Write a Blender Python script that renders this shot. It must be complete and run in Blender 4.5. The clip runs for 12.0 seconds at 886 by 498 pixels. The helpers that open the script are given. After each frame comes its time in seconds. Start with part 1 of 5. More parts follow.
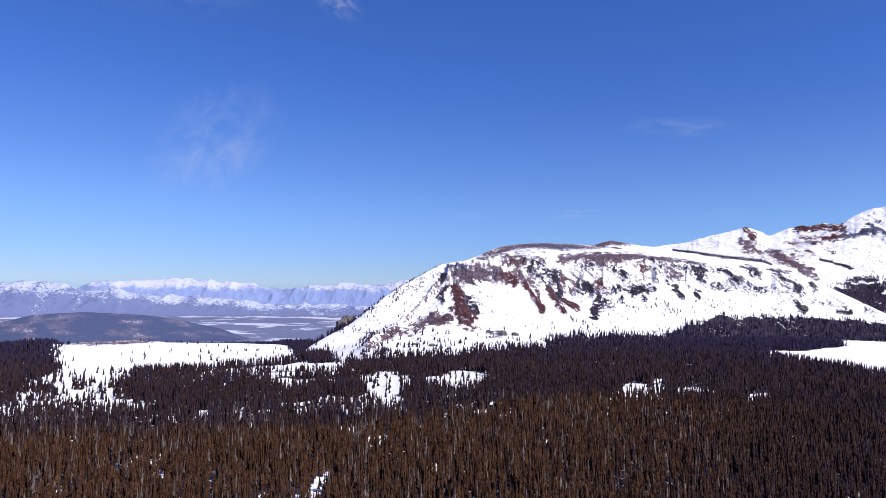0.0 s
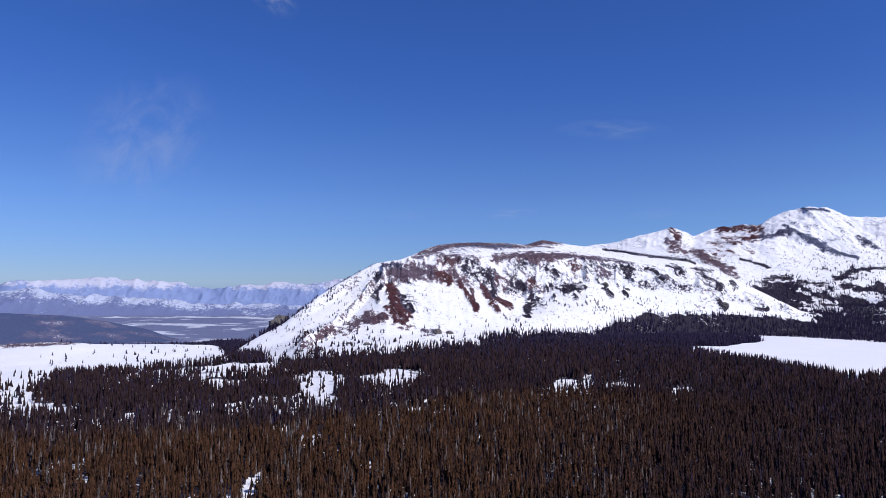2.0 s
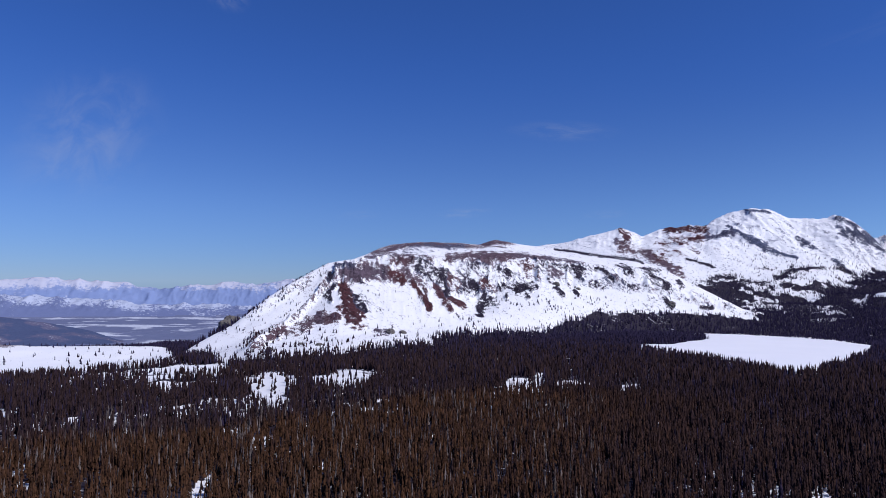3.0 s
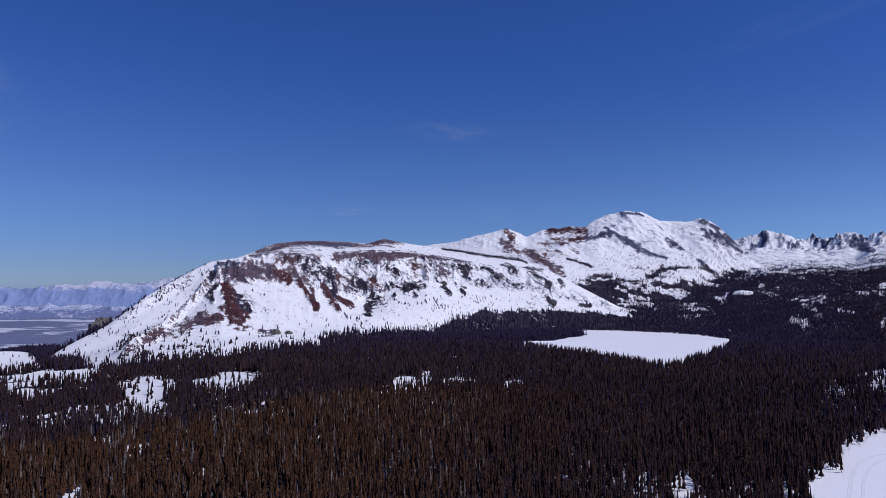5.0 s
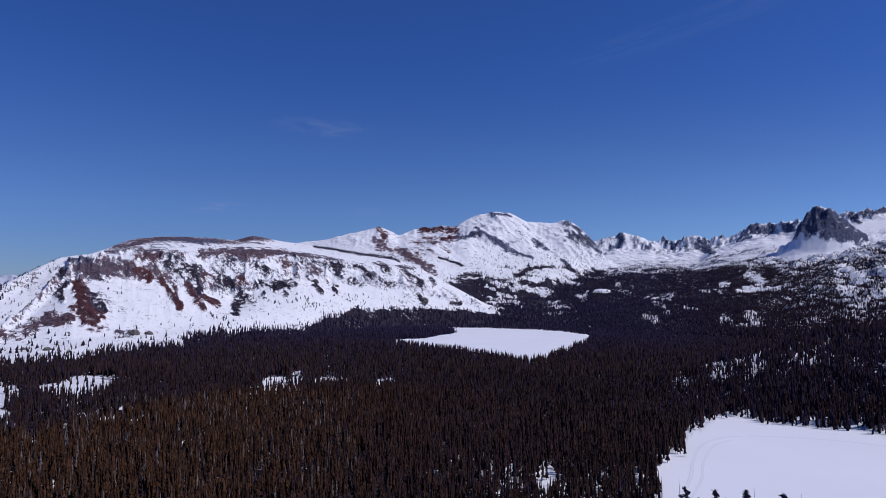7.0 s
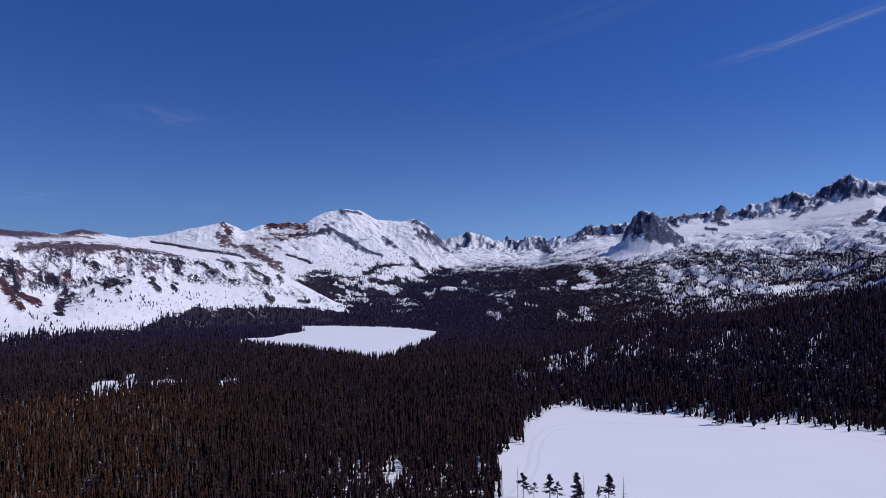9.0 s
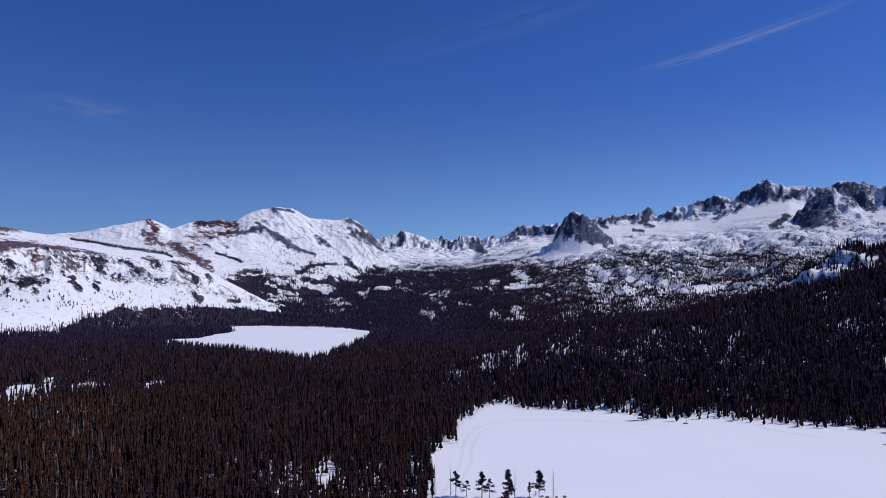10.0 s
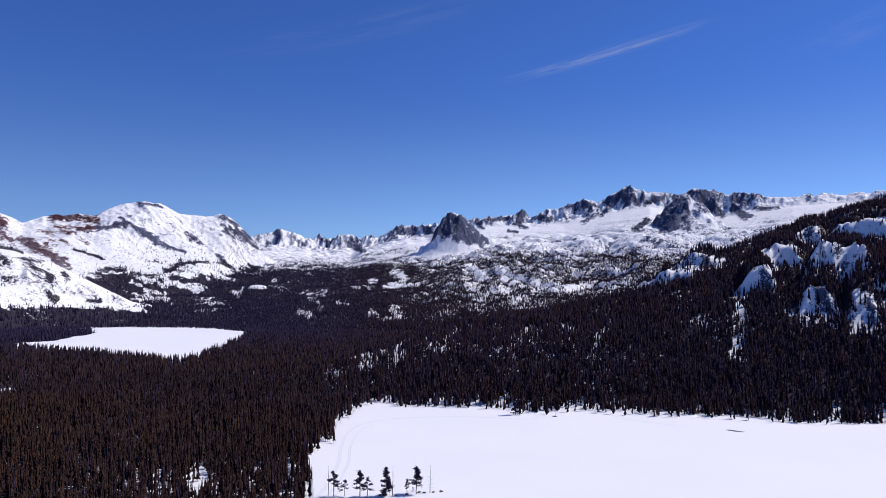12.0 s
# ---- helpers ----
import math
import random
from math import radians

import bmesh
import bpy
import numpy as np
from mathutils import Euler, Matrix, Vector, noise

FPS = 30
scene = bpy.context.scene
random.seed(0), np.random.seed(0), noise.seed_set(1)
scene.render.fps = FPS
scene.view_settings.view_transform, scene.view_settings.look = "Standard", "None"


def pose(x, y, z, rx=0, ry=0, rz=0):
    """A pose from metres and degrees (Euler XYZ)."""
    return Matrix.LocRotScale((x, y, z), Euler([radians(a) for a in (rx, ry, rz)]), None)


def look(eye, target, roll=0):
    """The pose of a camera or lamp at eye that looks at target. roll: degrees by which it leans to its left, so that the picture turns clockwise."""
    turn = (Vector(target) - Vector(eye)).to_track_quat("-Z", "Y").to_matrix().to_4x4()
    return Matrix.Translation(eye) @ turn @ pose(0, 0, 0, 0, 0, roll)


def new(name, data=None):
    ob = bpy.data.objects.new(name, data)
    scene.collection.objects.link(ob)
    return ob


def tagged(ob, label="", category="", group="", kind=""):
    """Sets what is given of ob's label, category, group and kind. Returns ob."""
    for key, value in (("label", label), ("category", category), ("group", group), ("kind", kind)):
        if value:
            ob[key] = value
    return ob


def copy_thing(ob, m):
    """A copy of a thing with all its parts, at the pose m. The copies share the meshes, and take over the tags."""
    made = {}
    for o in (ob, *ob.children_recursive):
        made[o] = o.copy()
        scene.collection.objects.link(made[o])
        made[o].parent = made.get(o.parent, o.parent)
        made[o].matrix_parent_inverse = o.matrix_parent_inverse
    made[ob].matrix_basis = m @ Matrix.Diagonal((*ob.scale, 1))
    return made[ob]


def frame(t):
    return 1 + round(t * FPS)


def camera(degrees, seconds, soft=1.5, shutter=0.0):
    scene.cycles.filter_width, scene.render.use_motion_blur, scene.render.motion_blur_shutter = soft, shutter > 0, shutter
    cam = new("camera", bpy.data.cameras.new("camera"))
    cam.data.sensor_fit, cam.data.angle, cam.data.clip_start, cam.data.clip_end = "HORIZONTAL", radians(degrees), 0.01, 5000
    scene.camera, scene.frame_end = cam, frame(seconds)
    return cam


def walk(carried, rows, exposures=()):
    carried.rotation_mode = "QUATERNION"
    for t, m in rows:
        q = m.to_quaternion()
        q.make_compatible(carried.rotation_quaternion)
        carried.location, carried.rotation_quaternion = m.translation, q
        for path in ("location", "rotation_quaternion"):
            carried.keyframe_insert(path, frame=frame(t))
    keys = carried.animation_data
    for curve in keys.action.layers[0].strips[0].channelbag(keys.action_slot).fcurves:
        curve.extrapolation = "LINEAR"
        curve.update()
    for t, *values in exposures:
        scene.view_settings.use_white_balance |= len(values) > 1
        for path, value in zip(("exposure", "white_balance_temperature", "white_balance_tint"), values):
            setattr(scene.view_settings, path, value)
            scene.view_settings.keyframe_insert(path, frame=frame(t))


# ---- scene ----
cam = camera(64.1, 12.0, soft=0.9)
# seconds, eye x y z, heading, tilt up, lean
PATH = [
    (0.0, 0.0, 0.0, 100.0, -0.00, 2.86, -0.94), (0.5, 0.2, -0.1, 99.8, -0.32, 2.88, -0.95),
    (1.0, 0.6, -0.9, 99.4, -1.73, 2.88, -0.93), (1.5, 0.6, -2.3, 99.5, -3.61, 2.86, -0.86),
    (2.0, 0.5, -3.5, 99.6, -5.23, 2.86, -0.84), (2.5, 0.2, -4.4, 99.7, -7.00, 2.87, -0.79),
    (4.5, 0.1, -7.1, 99.9, -15.76, 2.91, -0.68), (5.0, -0.1, -8.0, 100.2, -18.04, 2.91, -0.63),
    (5.5, -0.6, -8.6, 100.3, -20.68, 2.91, -0.63), (6.0, -1.1, -9.1, 100.5, -23.47, 2.91, -0.68),
    (6.5, -1.6, -9.5, 100.5, -25.88, 2.90, -0.71), (7.0, -2.3, -10.4, 100.7, -28.36, 2.88, -0.74),
    (9.0, -4.6, -13.5, 100.8, -40.51, 2.85, -0.77), (9.5, -5.2, -13.8, 100.9, -43.19, 2.87, -0.81),
    (10.0, -5.8, -14.5, 101.2, -45.84, 2.87, -0.84), (10.5, -6.4, -15.1, 101.3, -48.59, 2.89, -0.84),
    (11.0, -7.1, -15.8, 101.3, -51.39, 2.92, -0.87), (11.5, -8.1, -16.2, 101.4, -54.13, 2.94, -0.88),
    (12.0, -8.9, -15.9, 101.5, -55.67, 2.94, -0.90),
]
walk(cam, [(t, pose(x, y, z, 0, 0, yaw) @ pose(0, 0, 0, tilt) @ pose(0, 0, 0, 0, lean) @ pose(0, 0, 0, 90)) for t, x, y, z, yaw, tilt, lean in PATH],
     exposures=[(0.0, 0.12, 6560, 15), (0.7, 0.12, 6540, 15), (1.5, -0.13, 6400, 15), (2.5, -0.36, 6200, 15), (4.5, -0.68, 6100, 18), (5.5, -0.76, 6080, 18),
                (9.0, -0.78, 6080, 18), (10.0, -0.68, 6150, 17), (11.0, -0.48, 6350, 15), (12.0, -0.26, 6520, 15)])

# ---- light: clear mountain sky and one sun ----
SUN_BEARING, SUN_HEIGHT = 124.0, 46.0
SKY = 0.085
sun = new("sun", bpy.data.lights.new("sun", "SUN"))
sun.data.energy, sun.data.angle, sun.data.color = 5.0, radians(0.53), (1.0, 0.965, 0.91)
sb, se = radians(SUN_BEARING), radians(SUN_HEIGHT)
to_sun = Vector((math.sin(sb) * math.cos(se), math.cos(sb) * math.cos(se), math.sin(se)))
sun.matrix_world = look(to_sun * 3000, (0, 0, 0))

world = bpy.data.worlds.new("mountain_sky")
scene.world = world
world.use_nodes = True


class Nodes:
    """Short hand for building a node tree."""

    def __init__(self, tree):
        self.tree = tree
        tree.nodes.clear()

    def add(self, kind, out=0, props=None, **inputs):
        n = self.tree.nodes.new(kind)
        for key, value in (props or {}).items():
            setattr(n, key, value)
        for key, value in inputs.items():
            socket = n.inputs[int(key[1:])] if key[0] == "i" and key[1:].isdigit() else n.inputs[key.replace("_", " ")]
            if isinstance(value, bpy.types.NodeSocket):
                self.tree.links.new(value, socket)
            else:
                socket.default_value = value
        return n.outputs[out] if len(n.outputs) else None

    def math(self, op, a, b=0.0, c=0.0):
        return self.add("ShaderNodeMath", props={"operation": op}, i0=a, i1=b, i2=c)

    def mix(self, f, a, b, blend="MIX"):
        n = self.tree.nodes.new("ShaderNodeMix")
        n.data_type, n.blend_type = "RGBA", blend
        for i, v in ((0, f), (6, a), (7, b)):
            if isinstance(v, bpy.types.NodeSocket):
                self.tree.links.new(v, n.inputs[i])
            elif i == 0:
                n.inputs[i].default_value = v
            else:
                n.inputs[i].default_value = (*v, 1)
        return n.outputs[2]

    def noise(self, vector, scale, detail=4.0, rough=0.55, distort=0.0):
        return self.add("ShaderNodeTexNoise", Vector=vector, Scale=scale, Detail=detail, Roughness=rough, Distortion=distort)

    def step(self, v, lo, hi):
        return self.add("ShaderNodeMapRange", props={"interpolation_type": "SMOOTHSTEP"}, Value=v, From_Min=lo, From_Max=hi)


def make_sky():
    n = Nodes(world.node_tree)
    sky = n.add("ShaderNodeTexSky", props=dict(sky_type="NISHITA", sun_disc=False, sun_elevation=se, sun_rotation=sb,
                                                altitude=2600, air_density=1.0, dust_density=0.15, ozone_density=2.5))
    way = n.add("ShaderNodeTexCoord", out=0)
    xyz = n.tree.nodes.new("ShaderNodeSeparateXYZ")
    n.tree.links.new(way, xyz.inputs[0])
    bearing = n.math("MULTIPLY", n.math("ARCTAN2", xyz.outputs[0], xyz.outputs[1]), 57.2958)
    height = n.math("MULTIPLY", n.math("ARCSINE", xyz.outputs[2]), 57.2958)
    plan = n.add("ShaderNodeCombineXYZ", X=bearing, Y=height, Z=0.0)
    # thin cirrus: bearing, height, half length, half width, slant, strength
    cirrus = [(-18.0, 10.4, 5.6, 4.2, 48, 0.20), (-9.0, 22.0, 2.2, 1.3, -30, 0.30), (-20.0, 21.5, 7.0, 2.0, 10, 0.06),
              (18.6, 12.3, 4.2, 0.8, -3, 0.13), (10.7, 5.8, 2.2, 0.45, 6, 0.14), (2.2, 5.5, 1.8, 0.4, 4, 0.07), (22.0, 5.7, 1.8, 0.4, 4, 0.08),
              (68.5, 18.1, 8.5, 0.5, 12.5, 0.28), (88.0, 18.5, 6.0, 1.1, 15, 0.08), (49.0, 20.0, 13.0, 1.2, 14, 0.05)]
    total = 0.0
    for i, (b, h, la, wa, slant, strong) in enumerate(cirrus):
        m = n.tree.nodes.new("ShaderNodeMapping")
        m.vector_type = "TEXTURE"
        m.inputs["Location"].default_value = (b, h, 0)
        m.inputs["Rotation"].default_value = (0, 0, radians(slant))
        m.inputs["Scale"].default_value = (la, wa, 1)
        n.tree.links.new(plan, m.inputs[0])
        shift = n.add("ShaderNodeVectorMath", props={"operation": "ADD"}, i0=m.outputs[0], i1=(i * 7.3, i * 3.1, 0.0))
        far = n.add("ShaderNodeVectorMath", out=1, props={"operation": "LENGTH"}, i0=m.outputs[0])
        body = n.step(far, 1.25, 0.1)
        wisp = n.step(n.noise(shift, 1.7, 7.0, 0.62, 0.6), 0.33, 0.72)
        total = n.math("ADD", total, n.math("MULTIPLY", n.math("MULTIPLY", body, wisp), strong))
    # deep blue of thin dry air at 2,800 metres
    low = n.mix(n.step(height, -1.0, 7.0), (0.52, 0.72, 1.18), (0.66, 0.90, 1.38))
    thin = n.mix(n.step(height, 4.0, 19.0), low, (0.48, 0.87, 1.64))
    glow = n.math("MULTIPLY", n.step(bearing, 0.0, 70.0), n.step(height, 16.0, 3.0))
    thin = n.mix(glow, thin, (0.92, 1.22, 1.72))
    deep = n.mix(1.0, sky, thin, "MULTIPLY")
    cloudy = n.mix(n.math("MINIMUM", total, 0.6), deep, (7.5, 7.9, 8.6))
    bg = n.add("ShaderNodeBackground", Color=cloudy, Strength=SKY)
    n.add("ShaderNodeOutputWorld", Surface=bg)


make_sky()


# ---- materials ----
def material(name, build, gloss=0.08):
    m = bpy.data.materials.new(name)
    m.use_nodes = True
    n = Nodes(m.node_tree)
    color, rough, bump = build(n)
    props = dict(Base_Color=color if isinstance(color, bpy.types.NodeSocket) else (*color, 1), Roughness=rough)
    if bump is not None:
        props["Normal"] = bump
    shader = n.add("ShaderNodeBsdfPrincipled", **props)
    shader.node.inputs["Specular IOR Level"].default_value = gloss
    n.add("ShaderNodeOutputMaterial", Surface=shader)
    return m


def bumped(n, height, strength, distance):
    return n.add("ShaderNodeBump", Height=height, Strength=strength, Distance=distance)


def terrain_material(n, haze=None):
    at = n.add("ShaderNodeNewGeometry", out=0)
    big = n.noise(at, 0.03, 6.0, 0.6)
    mid = n.noise(at, 0.13, 6.0, 0.65)
    fine = n.noise(at, 0.6, 4.0, 0.6)
    rock = n.add("ShaderNodeAttribute", out=2, props={"attribute_name": "rock"})
    red = n.add("ShaderNodeAttribute", out=2, props={"attribute_name": "red"})
    floor_shade = n.add("ShaderNodeAttribute", out=2, props={"attribute_name": "floor_shade"})
    rough = n.math("ADD", n.math("MULTIPLY", n.math("SUBTRACT", mid, 0.5), 2.2), n.math("MULTIPLY", n.math("SUBTRACT", fine, 0.5), 1.7))
    bare = n.step(n.math("ADD", rock, rough), 0.46, 0.54)
    snow = n.mix(big, (0.77, 0.78, 0.81), (0.86, 0.86, 0.875))
    fleck = n.step(n.math("ADD", n.math("MULTIPLY", mid, 0.5), n.math("MULTIPLY", fine, 0.5)), 0.43, 0.57)
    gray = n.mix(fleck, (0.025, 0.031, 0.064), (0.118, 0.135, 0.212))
    rust = n.mix(fleck, (0.034, 0.0112, 0.0142), (0.108, 0.0355, 0.0410))
    brown = n.mix(n.math("MULTIPLY", big, 0.55), rust, (0.090, 0.050, 0.054))
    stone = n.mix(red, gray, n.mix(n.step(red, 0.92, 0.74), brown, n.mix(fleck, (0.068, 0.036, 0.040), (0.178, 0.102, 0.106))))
    # negative redness: dark rock that also carries the painted shade of hollows
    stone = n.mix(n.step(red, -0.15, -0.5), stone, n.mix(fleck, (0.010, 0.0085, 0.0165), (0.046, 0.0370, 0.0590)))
    ground = n.mix(bare, snow, stone)
    # shade between the trees, painted on the snow as dark colour
    shaded = n.step(n.math("ADD", floor_shade, n.math("MULTIPLY", rough, 0.6)), 0.42, 0.60)
    ground = n.mix(shaded, ground, n.mix(fine, (0.018, 0.015, 0.026), (0.041, 0.034, 0.050)))
    relief = n.math("ADD", n.math("MULTIPLY", mid, 1.0), n.math("MULTIPLY", fine, 0.35))
    strength = n.math("ADD", n.math("MULTIPLY", bare, 0.8), 0.08)
    return ground, 0.75, n.add("ShaderNodeBump", Height=relief, Strength=strength, Distance=6.0)


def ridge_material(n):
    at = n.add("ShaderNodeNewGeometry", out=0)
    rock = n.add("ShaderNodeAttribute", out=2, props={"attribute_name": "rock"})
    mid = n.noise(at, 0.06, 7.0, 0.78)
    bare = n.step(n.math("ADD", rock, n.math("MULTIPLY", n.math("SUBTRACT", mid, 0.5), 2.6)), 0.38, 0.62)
    # rock and snow both tinted blue to stand for haze before the ridge
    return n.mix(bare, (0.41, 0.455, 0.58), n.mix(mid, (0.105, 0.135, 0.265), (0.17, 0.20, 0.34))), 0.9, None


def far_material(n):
    # desert range with blue haze painted into its colours, snow in its upper ravines
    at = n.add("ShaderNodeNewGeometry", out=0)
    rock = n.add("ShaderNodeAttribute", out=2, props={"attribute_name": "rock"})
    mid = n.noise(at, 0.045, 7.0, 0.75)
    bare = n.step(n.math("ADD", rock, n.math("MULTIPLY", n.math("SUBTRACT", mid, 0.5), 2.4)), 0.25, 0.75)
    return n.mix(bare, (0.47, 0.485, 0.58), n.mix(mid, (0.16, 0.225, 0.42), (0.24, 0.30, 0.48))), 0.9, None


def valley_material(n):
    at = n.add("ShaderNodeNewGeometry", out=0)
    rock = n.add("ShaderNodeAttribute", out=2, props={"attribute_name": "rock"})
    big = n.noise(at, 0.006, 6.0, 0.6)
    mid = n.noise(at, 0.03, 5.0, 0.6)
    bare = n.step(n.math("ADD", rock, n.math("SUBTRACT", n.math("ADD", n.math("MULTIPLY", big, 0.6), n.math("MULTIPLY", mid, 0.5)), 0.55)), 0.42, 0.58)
    # valley snow and scrub carry a painted blue haze
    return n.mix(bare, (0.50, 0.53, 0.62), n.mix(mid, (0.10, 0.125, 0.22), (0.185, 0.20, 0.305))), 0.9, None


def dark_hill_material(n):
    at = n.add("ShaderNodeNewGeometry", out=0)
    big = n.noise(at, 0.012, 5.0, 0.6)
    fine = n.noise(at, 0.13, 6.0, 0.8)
    # aerial haze painted in: trees, heath and snow all pulled towards blue
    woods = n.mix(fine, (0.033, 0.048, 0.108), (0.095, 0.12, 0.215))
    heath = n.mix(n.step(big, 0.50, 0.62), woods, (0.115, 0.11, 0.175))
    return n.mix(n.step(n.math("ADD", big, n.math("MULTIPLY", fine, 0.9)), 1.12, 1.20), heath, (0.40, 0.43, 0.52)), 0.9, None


def crown_material(n):
    # 0: needles blued by painted haze, 0.25: dark pine, 1: olive-brown lodgepole with sunlight painted in, 1.6: dead
    #    gray needles
    tint = n.add("ShaderNodeAttribute", out=2, props={"attribute_name": "tint"})
    at = n.add("ShaderNodeNewGeometry", out=0)
    isle = n.add("ShaderNodeNewGeometry", out=8)
    haze_blue = n.mix(isle, (0.0205, 0.0174, 0.0430), (0.0430, 0.0358, 0.0820))
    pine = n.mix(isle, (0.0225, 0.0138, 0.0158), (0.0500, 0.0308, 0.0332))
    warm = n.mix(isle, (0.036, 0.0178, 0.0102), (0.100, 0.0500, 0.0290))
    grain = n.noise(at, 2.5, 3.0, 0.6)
    col = n.mix(n.step(tint, 0.0, 0.25), haze_blue, pine)
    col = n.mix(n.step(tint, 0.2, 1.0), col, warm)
    col = n.mix(n.step(tint, 1.2, 1.5), col, n.mix(isle, (0.075, 0.060, 0.058), (0.185, 0.155, 0.150)))
    return n.mix(n.math("MULTIPLY", grain, 0.45), col, (0.008, 0.007, 0.006)), 0.85, None


def bark_material(n):
    at = n.add("ShaderNodeNewGeometry", out=0)
    g = n.noise(at, 1.2, 4.0, 0.6)
    return n.mix(g, (0.055, 0.04, 0.032), (0.17, 0.13, 0.105)), 0.9, None


def snag_material(n):
    at = n.add("ShaderNodeNewGeometry", out=0)
    g = n.noise(at, 2.0, 4.0, 0.6)
    return n.mix(g, (0.12, 0.10, 0.09), (0.28, 0.25, 0.23)), 0.9, None


def lake_material(n):
    at = n.add("ShaderNodeNewGeometry", out=0)
    big = n.noise(at, 0.012, 4.0, 0.5)
    drift = n.noise(at, 0.25, 5.0, 0.6)
    col = n.mix(big, (0.79, 0.80, 0.84), (0.87, 0.87, 0.90))
    return col, 0.65, bumped(n, drift, 0.06, 1.0)


def track_material(n):
    at = n.add("ShaderNodeNewGeometry", out=0)
    g = n.noise(at, 0.8, 4.0, 0.6)
    return n.mix(g, (0.72, 0.74, 0.78), (0.81, 0.82, 0.85)), 0.7, bumped(n, g, 0.4, 0.3)


def stone_material(n):
    at = n.add("ShaderNodeNewGeometry", out=0)
    g = n.noise(at, 1.5, 5.0, 0.65)
    return n.mix(g, (0.05, 0.045, 0.04), (0.22, 0.20, 0.19)), 0.85, bumped(n, g, 0.6, 0.2)


def ice_material(n):
    at = n.add("ShaderNodeNewGeometry", out=0)
    g = n.noise(at, 0.4, 4.0, 0.6)
    return n.mix(g, (0.10, 0.11, 0.13), (0.30, 0.31, 0.33)), 0.3, None


TERRAIN = material("snow_and_rock", terrain_material)
FAR = material("hazed_desert_range", far_material)
RIDGE = material("hazed_snowy_ridge", ridge_material)
VALLEY = material("hazed_valley", valley_material)
DARK_WOODS = material("hazed_wooded_hill", dark_hill_material)
CROWN = material("conifer_needles", crown_material, 0.0)
BARK = material("conifer_bark", bark_material)
SNAG = material("weathered_wood", snag_material)
LAKE = material("lake_snow", lake_material, 0.2)
TRACK = material("packed_snow_track", track_material)
ICE = material("wet_ice", ice_material, 0.5)
STONE = material("dark_boulder", stone_material)


# ---- noise in the plane ----
def lattice(ix, iy, seed):
    h = (ix.astype(np.int64) * 374761393 + iy.astype(np.int64) * 668265263 + seed * 1442695041) & 0xFFFFFFFF
    h = ((h ^ (h >> 13)) * 1274126177) & 0xFFFFFFFF
    return ((h ^ (h >> 16)) & 0xFFFF) / 65535.0


def smooth_noise(x, y, seed):
    """Smooth value noise, -1 to 1, one cell a unit."""
    ix, iy = np.floor(x), np.floor(y)
    fx, fy = x - ix, y - iy
    fx, fy = fx * fx * fx * (fx * (fx * 6 - 15) + 10), fy * fy * fy * (fy * (fy * 6 - 15) + 10)
    a, b = lattice(ix, iy, seed), lattice(ix + 1, iy, seed)
    c, d = lattice(ix, iy + 1, seed), lattice(ix + 1, iy + 1, seed)
    return 2 * ((a * (1 - fx) + b * fx) * (1 - fy) + (c * (1 - fx) + d * fx) * fy) - 1


def fractal(x, y, size, octaves=5, seed=0, ridged=False):
    total, amp, norm = 0.0, 1.0, 0.0
    for k in range(octaves):
        v = smooth_noise(x / size + 17.3 * k, y / size - 9.1 * k, seed + k)
        total = total + amp * ((1 - 2 * np.abs(v)) if ridged else v)
        norm += amp
        amp *= 0.5
        size *= 0.5
    return total / norm


def ease(v, lo, hi):
    s = np.clip((v - lo) / (hi - lo), 0, 1)
    return s * s * (3 - 2 * s)


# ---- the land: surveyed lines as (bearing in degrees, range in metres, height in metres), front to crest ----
A_BASE = [(-14.5, 1040, -40), (-12, 1020, -30), (-5, 960, -4), (0, 960, 0), (5, 1020, 2), (10, 1130, 3), (15, 1290, 4), (20, 1430, 5), (25, 1560, 6), (30, 1660, 8), (35, 1780, 8)]
A_FOOT = [(-14.5, 1080, -40), (-9.9, 1100, -18), (-5.5, 1090, 5), (0.8, 1120, 15), (5.4, 1180, 21), (9.8, 1260, 28), (12.4, 1330, 34), (16.9, 1420, 38), (21.2, 1560, 52), (25.4, 1660, 49), (29.5, 1740, 42), (35, 1830, 20)]
A_CLIFF = [(-14.5, 1110, -40), (-9.9, 1150, -15), (-6.4, 1190, 7), (-1.9, 1290, 52), (0.8, 1370, 96), (3.1, 1400, 103), (5.3, 1420, 101), (8.0, 1440, 94), (10.1, 1470, 82), (12.4, 1500, 64), (14.6, 1560, 95), (16.9, 1600, 108), (21.2, 1680, 97), (25.4, 1730, 93), (29.5, 1780, 55), (35, 1860, 22)]
A_RIM = [(-14.5, 1130, -40), (-10.0, 1190, -9), (-6.4, 1260, 27), (-2.0, 1360, 87), (0.5, 1410, 136), (3.0, 1440, 147), (5.3, 1460, 154), (7.6, 1480, 154), (9.6, 1530, 146), (11.4, 1560, 153), (14.6, 1620, 156), (16.8, 1680, 156), (21.2, 1760, 145), (25.4, 1800, 124), (29.5, 1820, 74), (32.1, 1840, 43), (35, 1880, 26)]
